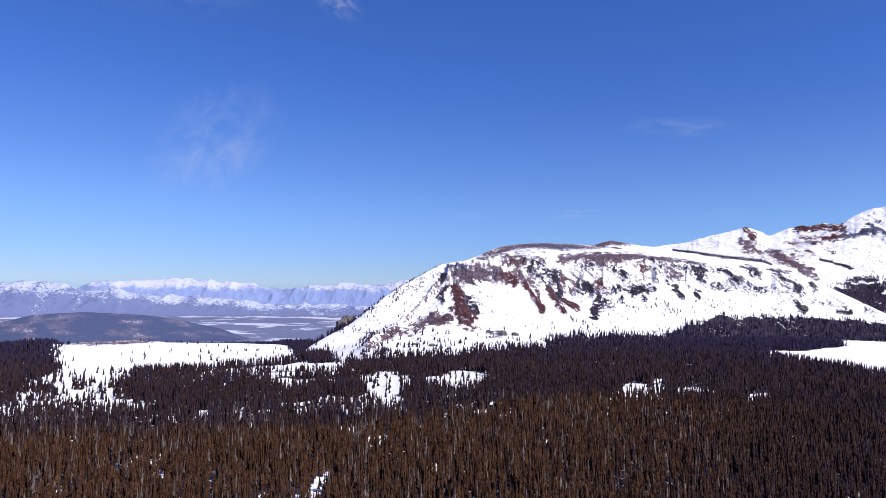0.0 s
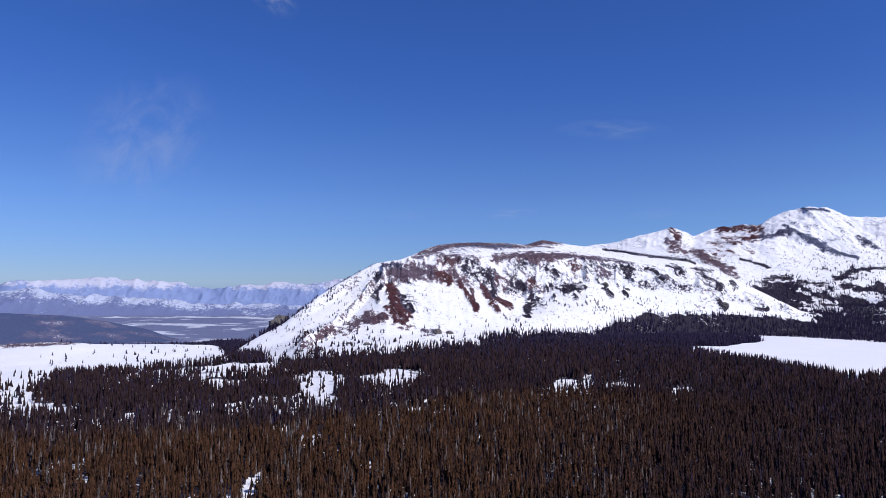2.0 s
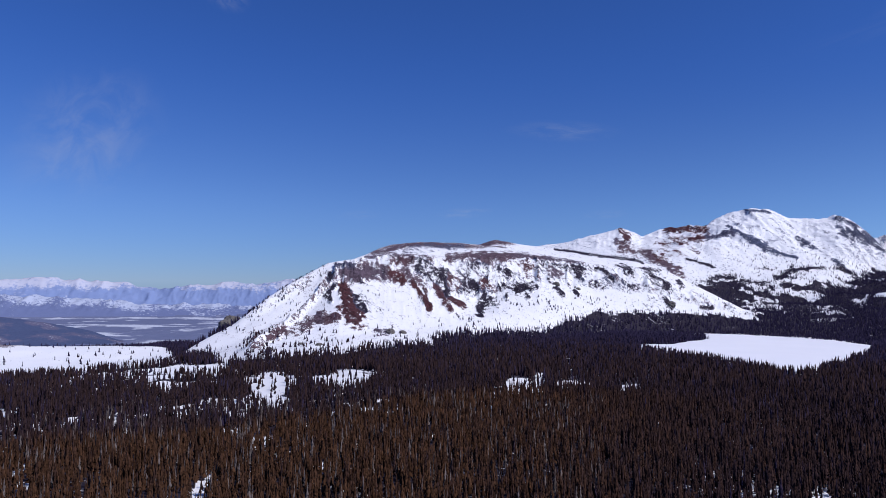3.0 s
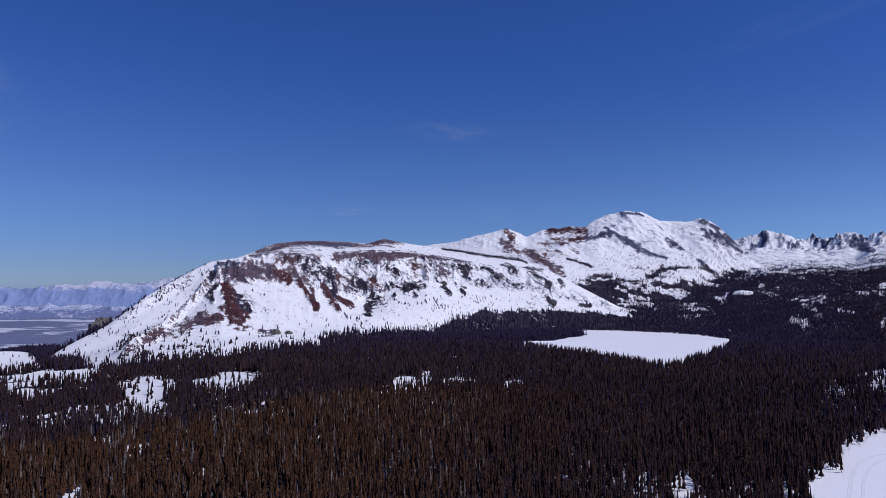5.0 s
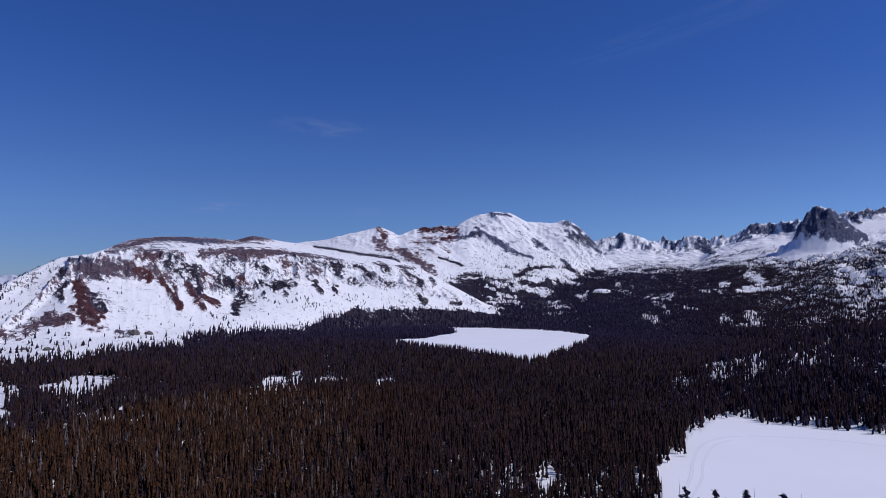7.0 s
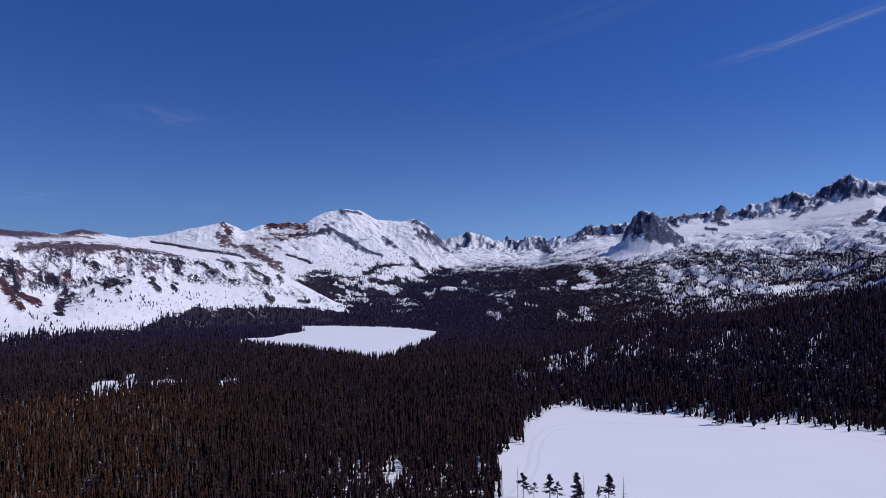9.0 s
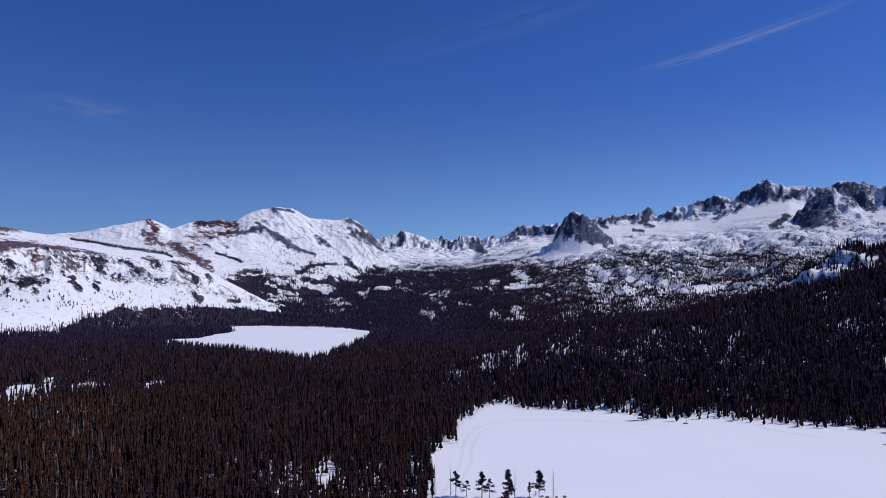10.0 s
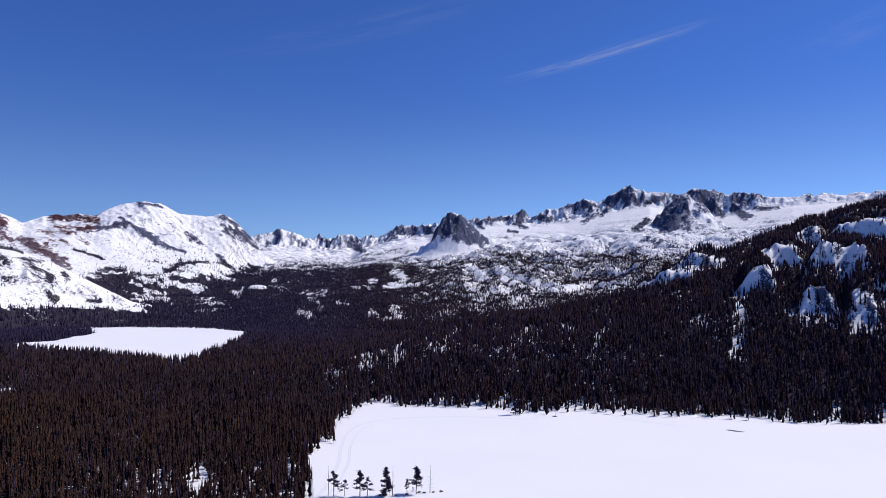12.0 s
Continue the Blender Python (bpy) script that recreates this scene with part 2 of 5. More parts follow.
A_CREST = [(-14.5, 1150, -50), (-12.3, 1170, -29), (-10.0, 1220, -2), (-7.3, 1280, 28), (-4.7, 1330, 76), (-2.9, 1370, 103), (-0.2, 1430, 141), (1.7, 1460, 149), (3.0, 1600, 170), (4.8, 1750, 199), (7.1, 1800, 207), (9.8, 1850, 212), (12.0, 1900, 210), (13.3, 1950, 225), (15.5, 1980, 215), (19.5, 2020, 203), (22.1, 2030, 188), (24.2, 2030, 181), (26.7, 2000, 145), (29.5, 1950, 94), (32.1, 1900, 50), (34.7, 1900, 30)]
B_FOOT = [(15, 2180, 120), (21.2, 2150, 163), (25.4, 2050, 130), (29.5, 2050, 101), (33.3, 2150, 119), (36.8, 2250, 129), (40.6, 2450, 136), (43, 2500, 138)]
B_MID = [(15, 2300, 190), (21.2, 2300, 221), (24.6, 2250, 201), (27.5, 2300, 221), (30.6, 2400, 243), (33.3, 2450, 227), (36.1, 2500, 210), (38.6, 2580, 208), (40.6, 2650, 159), (43, 2700, 150)]
B_CREST = [(15.0, 2400, 226), (19.0, 2420, 250), (21.2, 2440, 276), (22.6, 2455, 293), (23.2, 2460, 302), (23.8, 2470, 293), (24.8, 2550, 277), (26.3, 2650, 310), (29.5, 2700, 323), (30.6, 2760, 356), (31.8, 2800, 385), (32.7, 2820, 395), (33.8, 2850, 392), (35.1, 2880, 360), (36.0, 2950, 361), (37.9, 3000, 374), (38.8, 3000, 366), (39.9, 2950, 315), (41.2, 2900, 232), (42.1, 2850, 186), (43.5, 2850, 150)]
D_BASE = [(26, 1780, 2), (33, 1640, 3), (42, 1560, 3), (50, 1450, 5), (60, 1400, 10), (100, 1500, 30)]
D_BENCH = [(26, 1900, 20), (30.4, 1850, 38), (35.8, 1900, 44), (42.3, 1900, 55), (48.4, 1850, 61), (54.1, 1800, 66), (56.7, 1800, 88), (63.6, 1800, 99), (70.2, 1800, 116), (100, 1900, 150)]
D_STEP = [(26, 2250, 90), (30.4, 2250, 102), (35.8, 2300, 113), (42.3, 2400, 136), (48.4, 2450, 138), (54.0, 2500, 178), (58.9, 2550, 217), (63.5, 2550, 229), (67.9, 2450, 206), (72.3, 2500, 238), (76.4, 2450, 235), (100, 2500, 260)]
D_APRON = [(26, 2700, 120), (35.8, 2750, 159), (40.1, 2950, 193), (44.4, 3100, 213), (48.4, 3100, 212), (49.2, 3100, 238), (52.9, 3100, 274), (55.2, 2950, 256), (58.8, 3250, 366), (62.5, 3250, 368), (65.6, 3250, 376), (69.2, 3300, 424), (72.2, 3350, 461), (76.3, 3300, 386), (79.5, 3350, 427), (82.2, 3350, 457), (85.8, 3350, 463), (100, 3350, 470)]
PEAKS_CREST = [(26, 3600, 250), (38.0, 3700, 311), (40.1, 3800, 332), (41.0, 3900, 356), (42.3, 3950, 377), (43.1, 3950, 395), (44.4, 3950, 363), (45.2, 3950, 339), (45.8, 4000, 366), (46.6, 3950, 335), (47.6, 3900, 369), (48.3, 3900, 377), (49.2, 3850, 330), (51.5, 3800, 387), (51.9, 3800, 409), (52.8, 3800, 420), (53.5, 3800, 414), (54.1, 3750, 423), (54.7, 3700, 407), (56.5, 3600, 401)]
RANGE_CREST = [(58.1, 3550, 427), (59.3, 3550, 439), (60.2, 3550, 431), (61.0, 3550, 451), (61.6, 3550, 457), (62.2, 3550, 483), (62.9, 3550, 446), (63.6, 3550, 458), (64.2, 3550, 489), (65.2, 3560, 487), (66.1, 3560, 504), (67.0, 3580, 543), (68.3, 3580, 522), (68.9, 3580, 545), (69.6, 3600, 580), (70.5, 3600, 596), (72.2, 3620, 577), (74.3, 3620, 557), (75.4, 3600, 586), (76.8, 3620, 577), (77.9, 3620, 550), (78.8, 3620, 557), (80.3, 3620, 542), (84.0, 3620, 532), (87.8, 3620, 540), (100, 3620, 560)]
CRAG_FOOT = [(53.6, 2700, 200), (55, 2680, 218), (57, 2680, 228), (58.6, 2715, 240), (59.6, 2740, 215)]
CRAG_CREST = [(53.6, 2760, 215), (54.0, 2780, 242), (55.0, 2790, 281), (55.4, 2800, 334), (55.8, 2810, 367), (56.4, 2820, 391), (57.1, 2820, 387), (57.6, 2820, 371), (57.9, 2820, 346), (58.6, 2830, 316), (59.3, 2830, 287), (59.8, 2830, 260)]
SPUR_FOOT = [(71, 2780, 262), (74.5, 2760, 270), (78.6, 2800, 290)]
SPUR_CREST = [(71.0, 2940, 285), (71.4, 2950, 297), (72.2, 3000, 347), (73.3, 3050, 421), (74.2, 3090, 469), (74.9, 3100, 484), (76.0, 3080, 433), (77.0, 3060, 384), (78.2, 3030, 334), (79, 3000, 300)]
R_BASE = [(45, 640, 0), (50, 610, 1), (55, 600, 1), (62, 590, 1), (71, 600, 1), (77, 615, 1), (83, 625, 1), (89, 660, 1), (110, 700, 2)]
R_MID = [(45, 700, 4), (52.6, 720, 20), (57.2, 720, 33), (61.8, 720, 40), (66.3, 740, 46), (70.8, 760, 54), (75.0, 790, 66), (79.0, 820, 82), (82.8, 850, 98), (86.4, 880, 112), (90, 900, 120), (110, 950, 150)]
R_CREST = [(45, 760, 5), (46.1, 760, 9), (52.4, 850, 32), (57.0, 900, 51), (61.6, 950, 60), (66.1, 950, 72), (69.7, 960, 86), (72.7, 1000, 101), (74.8, 1050, 121), (76.8, 1100, 141), (78.8, 1150, 165), (80.3, 1180, 182), (82.6, 1200, 200), (84.4, 1250, 217), (86.2, 1280, 232), (88.2, 1300, 248), (110, 1400, 300)]
HILL_FOOT = [(-45, 2300, -90), (-15, 2350, -95)]
HILL_CREST = [(-45, 2600, -60), (-36, 2600, -55), (-31.9, 2600, -42), (-29.9, 2600, -17), (-26.7, 2600, -7), (-22.9, 2600, -16), (-19.8, 2580, -37), (-17.3, 2560, -63), (-15.6, 2550, -92), (-14, 2550, -110)]
G_FOOT = [(-50, 4100, -98), (5, 4100, -98)]
G_CREST = [(-50, 4400, 60), (-36, 4400, 60), (-32.0, 4400, 73), (-31.0, 4400, 83), (-29.9, 4400, 72), (-28.6, 4400, 67), (-27.5, 4350, 41), (-25.5, 4350, 40), (-23.8, 4350, 23), (-21.0, 4350, 5), (-18.6, 4300, -11), (-14.8, 4300, -25), (-10.0, 4300, -38), (-3.7, 4300, -49), (5, 4300, -60)]
W_FOOT = [(-50, 4560, -100), (5, 4560, -100)]
W_CREST = [(-50, 4800, 40), (-28.2, 4800, 8), (-27.1, 4800, 49), (-26.4, 4800, 81), (-25.7, 4800, 96), (-24.4, 4800, 87), (-22.6, 4800, 100), (-19.9, 4800, 104), (-17.0, 4800, 87), (-14.9, 4800, 78), (-12.7, 4800, 48), (-11.4, 4800, 57), (-10.1, 4800, 77), (-7.4, 4800, 92), (-4.7, 4800, 103), (-2.9, 4800, 114), (-1.0, 4800, 97), (5, 4800, 90)]
NEAR_LAKE = [(46.2, 290), (46.5, 330), (46.9, 365), (46.5, 414), (48.2, 428), (48.4, 518), (50, 572), (51.8, 590), (55.5, 580), (60, 577), (65, 566), (71, 578), (77, 592), (83, 604), (89, 640), (96, 640), (110, 560), (120, 400), (110, 240), (80, 190), (55, 220)]
FAR_LAKE = [(24.6, 1185), (25.0, 1235), (26.8, 1267), (29.5, 1432), (29.6, 1582), (31.3, 1610), (34.1, 1579), (38.1, 1541), (40.5, 1426), (39.6, 1180), (37.5, 1020), (36.2, 925), (34.2, 950), (31.4, 1040), (29.1, 1080), (26.5, 1110)]

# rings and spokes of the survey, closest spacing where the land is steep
spokes = np.concatenate([np.arange(-42, -12, 0.12), np.arange(-12, 90, 0.08), np.arange(90, 100, 0.2), np.arange(100, 317.9, 3.0)])
rings = np.concatenate([[0.01, 30, 60, 90, 120, 150, 175], np.arange(195, 590, 14.0), np.arange(590, 780, 10.0), np.arange(780, 1120, 5.5), np.arange(1120, 2060, 6.0),
                        np.arange(2060, 3000, 9.0), np.arange(3000, 3700, 10.0), np.arange(3700, 4100, 25.0), np.arange(4100, 4900, 20.0), [4950, 5600, 7000, 10000, 20000]])
NB, NR = len(spokes), len(rings)
BB, RR = np.meshgrid(spokes, rings, indexing="ij")
XX, YY = RR * np.sin(np.radians(BB)), RR * np.cos(np.radians(BB))


def polar(b, r):
    return r * math.sin(radians(b)), r * math.cos(radians(b))


def blur(a, n, axis):
    k = np.hanning(2 * n + 3)[1:-1]
    k /= k.sum()
    pad = [(n, n) if i == axis else (0, 0) for i in range(2)]
    p = np.pad(a, pad, mode="edge")
    return sum(k[i] * (p[i:i + a.shape[0]] if axis == 0 else p[:, i:i + a.shape[1]]) for i in range(2 * n + 1))


def massif(lines, back=0.55, edge=0.5, soft=2):
    """Heights and level (0 at the first line, 1 at the second ...) of a mountain given by its lines."""
    lo, hi = max(l[0][0] for l in lines), min(l[-1][0] for l in lines)
    out, lev = np.full((NB, NR), -900.0), np.full((NB, NR), -1.0)
    for i, b in enumerate(spokes):
        over = max(lo - b, b - hi, 0)
        if over > 25:
            continue
        rs = np.array([np.interp(b, [p[0] for p in l], [p[1] for p in l]) for l in lines], float)
        zs = np.array([np.interp(b, [p[0] for p in l], [p[2] for p in l]) for l in lines], float)
        rs = np.maximum.accumulate(rs + np.arange(len(rs)) * 0.01)
        for k in range(1, len(rs)):
            rs[k] = max(rs[k], rs[k - 1] + 14)
        fall = math.radians(over) * rs[-1] * edge
        r_all = np.concatenate([[rs[0] - 300], rs, [rs[-1] + 60, rs[-1] + 250, rs[-1] + 1400]])
        z_all = np.concatenate([[zs[0] - 120], zs, [zs[-1] - 60 * back * 0.5, zs[-1] - 250 * back, zs[-1] - 1400 * back]]) - fall
        out[i] = np.interp(rings, r_all, z_all, left=-900.0)
        lev[i] = np.interp(rings, rs, np.arange(len(rs)), left=-1, right=len(rs) - 1)
    if soft:
        out = blur(blur(out, soft, 1), 1, 0)
    return out, lev


def inside(poly, x, y):
    pts = [polar(b, r) for b, r in poly]
    hit = np.zeros(x.shape, bool)
    for (x0, y0), (x1, y1) in zip(pts, pts[1:] + pts[:1]):
        hit ^= ((y0 > y) != (y1 > y)) & (x < (x1 - x0) * (y - y0) / ((y1 - y0) or 1e-9) + x0)
    return hit


# the plateau with its lakes, sinking to a wide valley beyond the snow meadow
west = ease(BB, 2.0, -9.0) * (BB < 60)
valley = np.interp(RR, [0, 850, 1000, 1300, 1450, 1700, 2000, 2400, 20000], [-4, -8, -14, -15, -24, -52, -84, -95, -100])
flat = np.interp(RR, [0, 600, 1500, 20000], [-3, -1, 2, 2])
Z_GROUND = west * valley + (1 - west) * flat
Z_GROUND = Z_GROUND + 3.0 * fractal(XX, YY, 160, 4, 3) * ease(RR, 60, 300) + west * ease(RR, 700, 1100) * (6 * fractal(XX, YY, 300, 4, 5) + 2.5 * fractal(XX, YY, 80, 3, 7))
meadow_hill = np.exp(-((np.radians(BB + 24.6) * 1330 / 150) ** 2 + ((RR - 1330) / 150) ** 2))
Z_GROUND += 11 * meadow_hill
wobble_x, wobble_y = 7 * fractal(XX, YY, 45, 3, 41), 7 * fractal(XX, YY, 45, 3, 43)
near_lake, far_lake = inside(NEAR_LAKE, XX + wobble_x, YY + wobble_y), inside(FAR_LAKE, XX + 2 * wobble_x, YY + 2 * wobble_y)
near_soft = blur(blur(near_lake.astype(float), 3, 1), 3, 0)
far_soft = blur(blur(far_lake.astype(float), 3, 1), 3, 0)
Z_GROUND = Z_GROUND * (1 - np.maximum(near_soft, far_soft)) + 1.2 * (1 - near_soft) * (near_soft > 0)
Z_GROUND[near_lake] = 0.0
Z_GROUND[far_lake] = 4.0

Z_A, LEV_A = massif([A_BASE, A_FOOT, A_CLIFF, A_RIM, A_CREST], back=0.35)
Z_B, LEV_B = massif([B_FOOT, B_MID, B_CREST], back=0.5)
D_CREST = PEAKS_CREST + RANGE_CREST
D_WALL = []
for b, r, z in D_CREST:
    # foot of the rock wall that stands below the crest
    apron = [np.interp(b, [p[0] for p in D_APRON], [p[k] for p in D_APRON]) for k in (1, 2)]
    low, high = (apron[1] - 101) / apron[0], (z - 101) / r
    up = 0.25 if b > 57 else 0.40
    D_WALL.append((b, r - 105, 101 + (low + up * (high - low)) * (r - 105)))
Z_D, LEV_D = massif([D_BASE, D_BENCH, D_STEP, D_APRON, D_WALL, D_CREST], back=0.5, soft=1)
Z_CRAG, LEV_CRAG = massif([CRAG_FOOT, CRAG_CREST], back=1.1, edge=2.0, soft=0)
Z_SPUR, LEV_SPUR = massif([SPUR_FOOT, SPUR_CREST], back=0.4, edge=1.5, soft=1)
Z_R, LEV_R = massif([R_BASE, R_MID, R_CREST], back=0.3)
Z_HILL, _ = massif([HILL_FOOT, HILL_CREST], back=0.3)
Z_G, _ = massif([G_FOOT, G_CREST], back=0.2)
Z_W, _ = massif([W_FOOT, W_CREST], back=0.2)

# relief: gullies run down the slope, so their noise is drawn out along the range
gully = fractal(BB * 18, RR * 0.12, 14, 4, 11, ridged=True)
craggy = fractal(XX, YY, 70, 5, 21, ridged=True)
buttress = fractal(BB * 60 + 40 * fractal(XX, YY, 190, 4, 13), RR * 0.3, 80, 5, 12)
lumpy = fractal(XX, YY, 120, 5, 31)
rugged = fractal(XX, YY, 30, 3, 23, ridged=True)
cliff_a = ease(LEV_A, 1.9, 2.1) * ease(LEV_A, 3.15, 2.9)
Z_A += 3.0 * lumpy * ease(LEV_A, 0.1, 0.8) + (9 * gully + 7 * craggy + 5 * rugged) * cliff_a * ease(BB, -1.5, 1.0) + 1.0 * gully * ease(LEV_A, 0.8, 1.5) * ease(BB, -2, 1) * ease(LEV_A, 3.3, 3.0)
u = np.clip((BB + 6.0) / 6.6, 0, 1)
rib = np.exp(-((LEV_A - (1.0 + 1.55 * u)) / 0.16) ** 2) * ease(BB, -7.5, -5) * ease(BB, 1.2, 0.4)
Z_A += 11 * rib * (1 + 0.5 * craggy)
high_b = ease(LEV_B, 0.3, 1.5)
sharp_b = 0.25 + 0.75 * ease(BB, 25, 29)
ribs = fractal((BB + 3.4 * LEV_B) * 45, LEV_B * 70 + 0.1 * RR, 55, 4, 95, ridged=True)
Z_B += (3 * lumpy + 4 * gully * high_b + 3 * craggy * high_b + 13 * ribs * high_b * sharp_b) * ease(LEV_B, 2.1, 1.85) + 3 * lumpy * sharp_b + high_b * sharp_b * (2 * craggy + 1.5 * rugged + 2.5 * ease(BB, 25, 29) * fractal(BB * 50, RR * 0.05, 30, 4, 97, ridged=True))
high_d = ease(LEV_D, 3.5, 4.15)
fins = fractal(BB * 60 + 12 * fractal(XX, YY, 120, 3, 17), RR * 0.12, 62, 4, 14, ridged=True)
teeth = fractal(BB * 60, RR * 0.04, 34, 3, 15, ridged=True)
knobs = -fractal(XX, YY, 150, 4, 35, ridged=True)
small_knobs = -fractal(XX, YY, 62, 3, 37, ridged=True)
Z_D += (10 * lumpy + (8 + 16 * ease(BB, 46, 58)) * knobs + (4 + 8 * ease(BB, 46, 58)) * small_knobs) * ease(LEV_D, 0.2, 1.2) * ease(LEV_D + 0.4 * ease(BB, 55, 50), 3.0, 2.2) + (9 * small_knobs + 9 * knobs) * ease(LEV_D, 2.4, 3.0) * ease(LEV_D, 4.2, 3.6) * ease(BB, 56, 50) + 2 * lumpy * ease(LEV_D, 2.6, 3.2) * ease(LEV_D, 4.4, 4.0) + high_d * (18 * buttress + 12 * fins + 18 * craggy + 10 * rugged) * ease(LEV_D, 5.02, 4.72) + high_d * (6 * craggy + 5 * rugged + 8 * teeth) * ease(BB, 80, 77)
Z_CRAG += (7 * gully + 12 * craggy + 8 * rugged) * ease(LEV_CRAG, 0.25, 0.7) + 2 * rugged
Z_SPUR += (16 * gully + 16 * craggy + 8 * rugged) * ease(LEV_SPUR, 0.2, 0.8)
Z_R += 5 * lumpy * ease(LEV_R, 0.1, 0.6)
# steep granite faces on the near hill: bearing, range of the face, half width, rise
BOSSES = [(80.6, 885, 16, 14), (82.4, 975, 20, 12), (86.0, 905, 23, 18), (84.8, 815, 15, 12), (87.5, 805, 12, 12), (87.2, 1090, 40, 11), (83.8, 1090, 14, 8), (73.4, 1010, 45, 9), (75.8, 1060, 35, 9), (90.5, 860, 30, 15)]
boss, speck0 = np.zeros_like(RR), fractal(XX, YY, 24, 3, 77)
for b, r, wide, rise in BOSSES:
    across = np.radians(BB - b) * r + 9 * fractal(XX, YY, 30, 3, 79)
    along = RR - r + 9 * speck0 + 10 * (across / wide) ** 2
    body = np.exp(-(across / wide) ** 4)
    Z_R += (1.3 * rise + 7 * craggy + 8 * rugged) * body * ease(along, -6, 7) * ease(along, 190, 40) * (1 + 0.25 * speck0)
    boss = np.maximum(boss, body * ease(along, -30, -16) * ease(along, 26, 12))
chute = np.exp(-((np.radians(BB - 79.4) * RR + 5 * speck0) / 5.0) ** 2) * ease(RR, 690, 730) * ease(RR, 910, 870)
boss = np.maximum(boss, chute)
DOME = (41.2, 2080, 34, 45, 24)
across, along = np.radians(BB - DOME[0]) * DOME[1], RR - DOME[1]
dome = np.exp(-((across / DOME[2]) ** 2 + (along / DOME[3]) ** 2))
Z_D += DOME[4] * dome
Z_HILL += 5 * lumpy
Z_G += (20 * fractal(XX, YY, 150, 5, 51, ridged=True) + 9 * fractal(XX, YY, 55, 3, 53, ridged=True)) * ease(Z_G, -95, -30)
Z_W += (22 * fractal(XX, YY, 130, 5, 61, ridged=True) + 7 * fractal(XX, YY, 48, 3, 63, ridged=True) * ease(Z_W, 110, 20)) * ease(Z_W, -95, 0)

fields = [Z_GROUND, Z_A, Z_B, Z_D, Z_CRAG, Z_SPUR, Z_R, Z_HILL, Z_G, Z_W]
stack = np.stack(fields)
stack[1:, :, :][:, np.maximum(near_lake, far_lake)] = -900
OWNER = stack.argmax(0)
ZZ = stack.max(0)
GROUND, RED_MESA, PEAK, CIRQUE, CRAG, SPUR, NEAR_HILL, DARK_HILL, MID_RANGE, FAR_RANGE = range(10)

slope_r = np.gradient(ZZ, axis=1) / np.maximum(np.gradient(RR, axis=1), 0.1)
slope_b = np.gradient(ZZ, axis=0) / np.maximum(np.radians(np.gradient(BB, axis=0)) * RR, 0.1)
STEEP = np.hypot(slope_r, slope_b)

# ---- where rock and rust show through the snow, and tree shade is painted on it ----
ROCK, RED, FLOOR_SHADE = np.zeros_like(ZZ), np.zeros_like(ZZ), np.zeros_like(ZZ)
patchy = fractal(XX, YY, 90, 4, 71)
streak = fractal(BB * 30 - RR * 0.22, RR * 0.5 + BB * 6, 22, 3, 73)
speck = fractal(XX, YY, 26, 3, 75)
fine_speck = fractal(XX, YY, 16, 2, 85, ridged=True) - 0.5
ROCK += np.where(OWNER == RED_MESA, 0.12 + 0.30 * ease(STEEP, 0.55, 1.1) + 0.20 * speck * ease(LEV_A, 0.7, 1.2), 0)
slant = fractal((np.radians(BB) * 1600 + ZZ), (np.radians(BB) * 1600 - ZZ) * 0.2, 13, 3, 87)
ROCK += np.where((OWNER == RED_MESA), (0.02 + 0.5 * slant + 0.35 * speck) * ease(LEV_A + 0.3 * patchy, 1.8, 2.3) * ease(LEV_A, 3.35, 3.05) * np.interp(BB, [-1, 2, 6, 13, 15, 22, 28], [0.2, 0.5, 0.9, 0.8, 1, 1, 0.6]), 0)
ROCK += np.where(OWNER == RED_MESA, 0.15 * rib + 0.15 * rib * speck, 0)
ROCK += np.where(OWNER == PEAK, 0.15 + 0.16 * ease(STEEP, 0.5, 0.95) + 0.22 * ease(ribs, 0.4, 0.85) * high_b + 0.16 * streak + 0.18 * speck, 0)
WALLS = np.interp(BB, [38, 41.5, 42.5, 44, 45.4, 46, 47, 48, 48.8, 49.6, 51.2, 52, 54, 55, 57, 59, 60, 61.4, 62.2, 63, 63.6, 64.2, 65, 66.3, 67, 71, 72.2, 74.5, 75.2, 77, 78, 79, 80, 90], [0.1, 0.5, 0.35, 0.35, 0.2, 0.45, 0.2, 0.4, 0.5, 0.1, 0.25, 0.5, 0.3, 0.1, 0.15, 0.35, 0.25, 0.25, 0.6, 0.2, 0.15, 0.5, 0.3, 0.35, 0.5, 0.5, 0.3, 0.4, 0.62, 0.5, 0.3, 0.45, 0.12, 0.05])
crest_rock = (0.6 * WALLS + 0.5 * buttress + 0.3 * fins + 0.6 * speck + 0.4 * fine_speck + 0.15 * craggy - 0.08) * ease(LEV_D + 0.35 * buttress, 3.5, 4.1)
ROCK += np.where(OWNER == CIRQUE, 0.10 + 0.14 * speck + (0.34 * ease(speck + 0.6 * patchy + 0.3 * fine_speck, 0.22, 0.5) + 0.28 * ease(small_knobs, 0.1, -0.4)) * ease(LEV_D, 1.2, 1.8) * ease(LEV_D + 0.5 * ease(BB, 62, 57) - 0.9 * ease(BB, 56, 52), 3.15, 2.4) + np.maximum(crest_rock, 0) + 0.25 * ease(STEEP, 0.8, 1.3) * ease(LEV_D, 2.2, 2.8), 0)
ROCK += np.where(OWNER == CRAG, (0.35 + 0.6 * ease(STEEP, 0.6, 1.1)) * ease(ZZ + 30 * speck + 25 * ease(BB, 56.5, 58), 262, 300), 0)
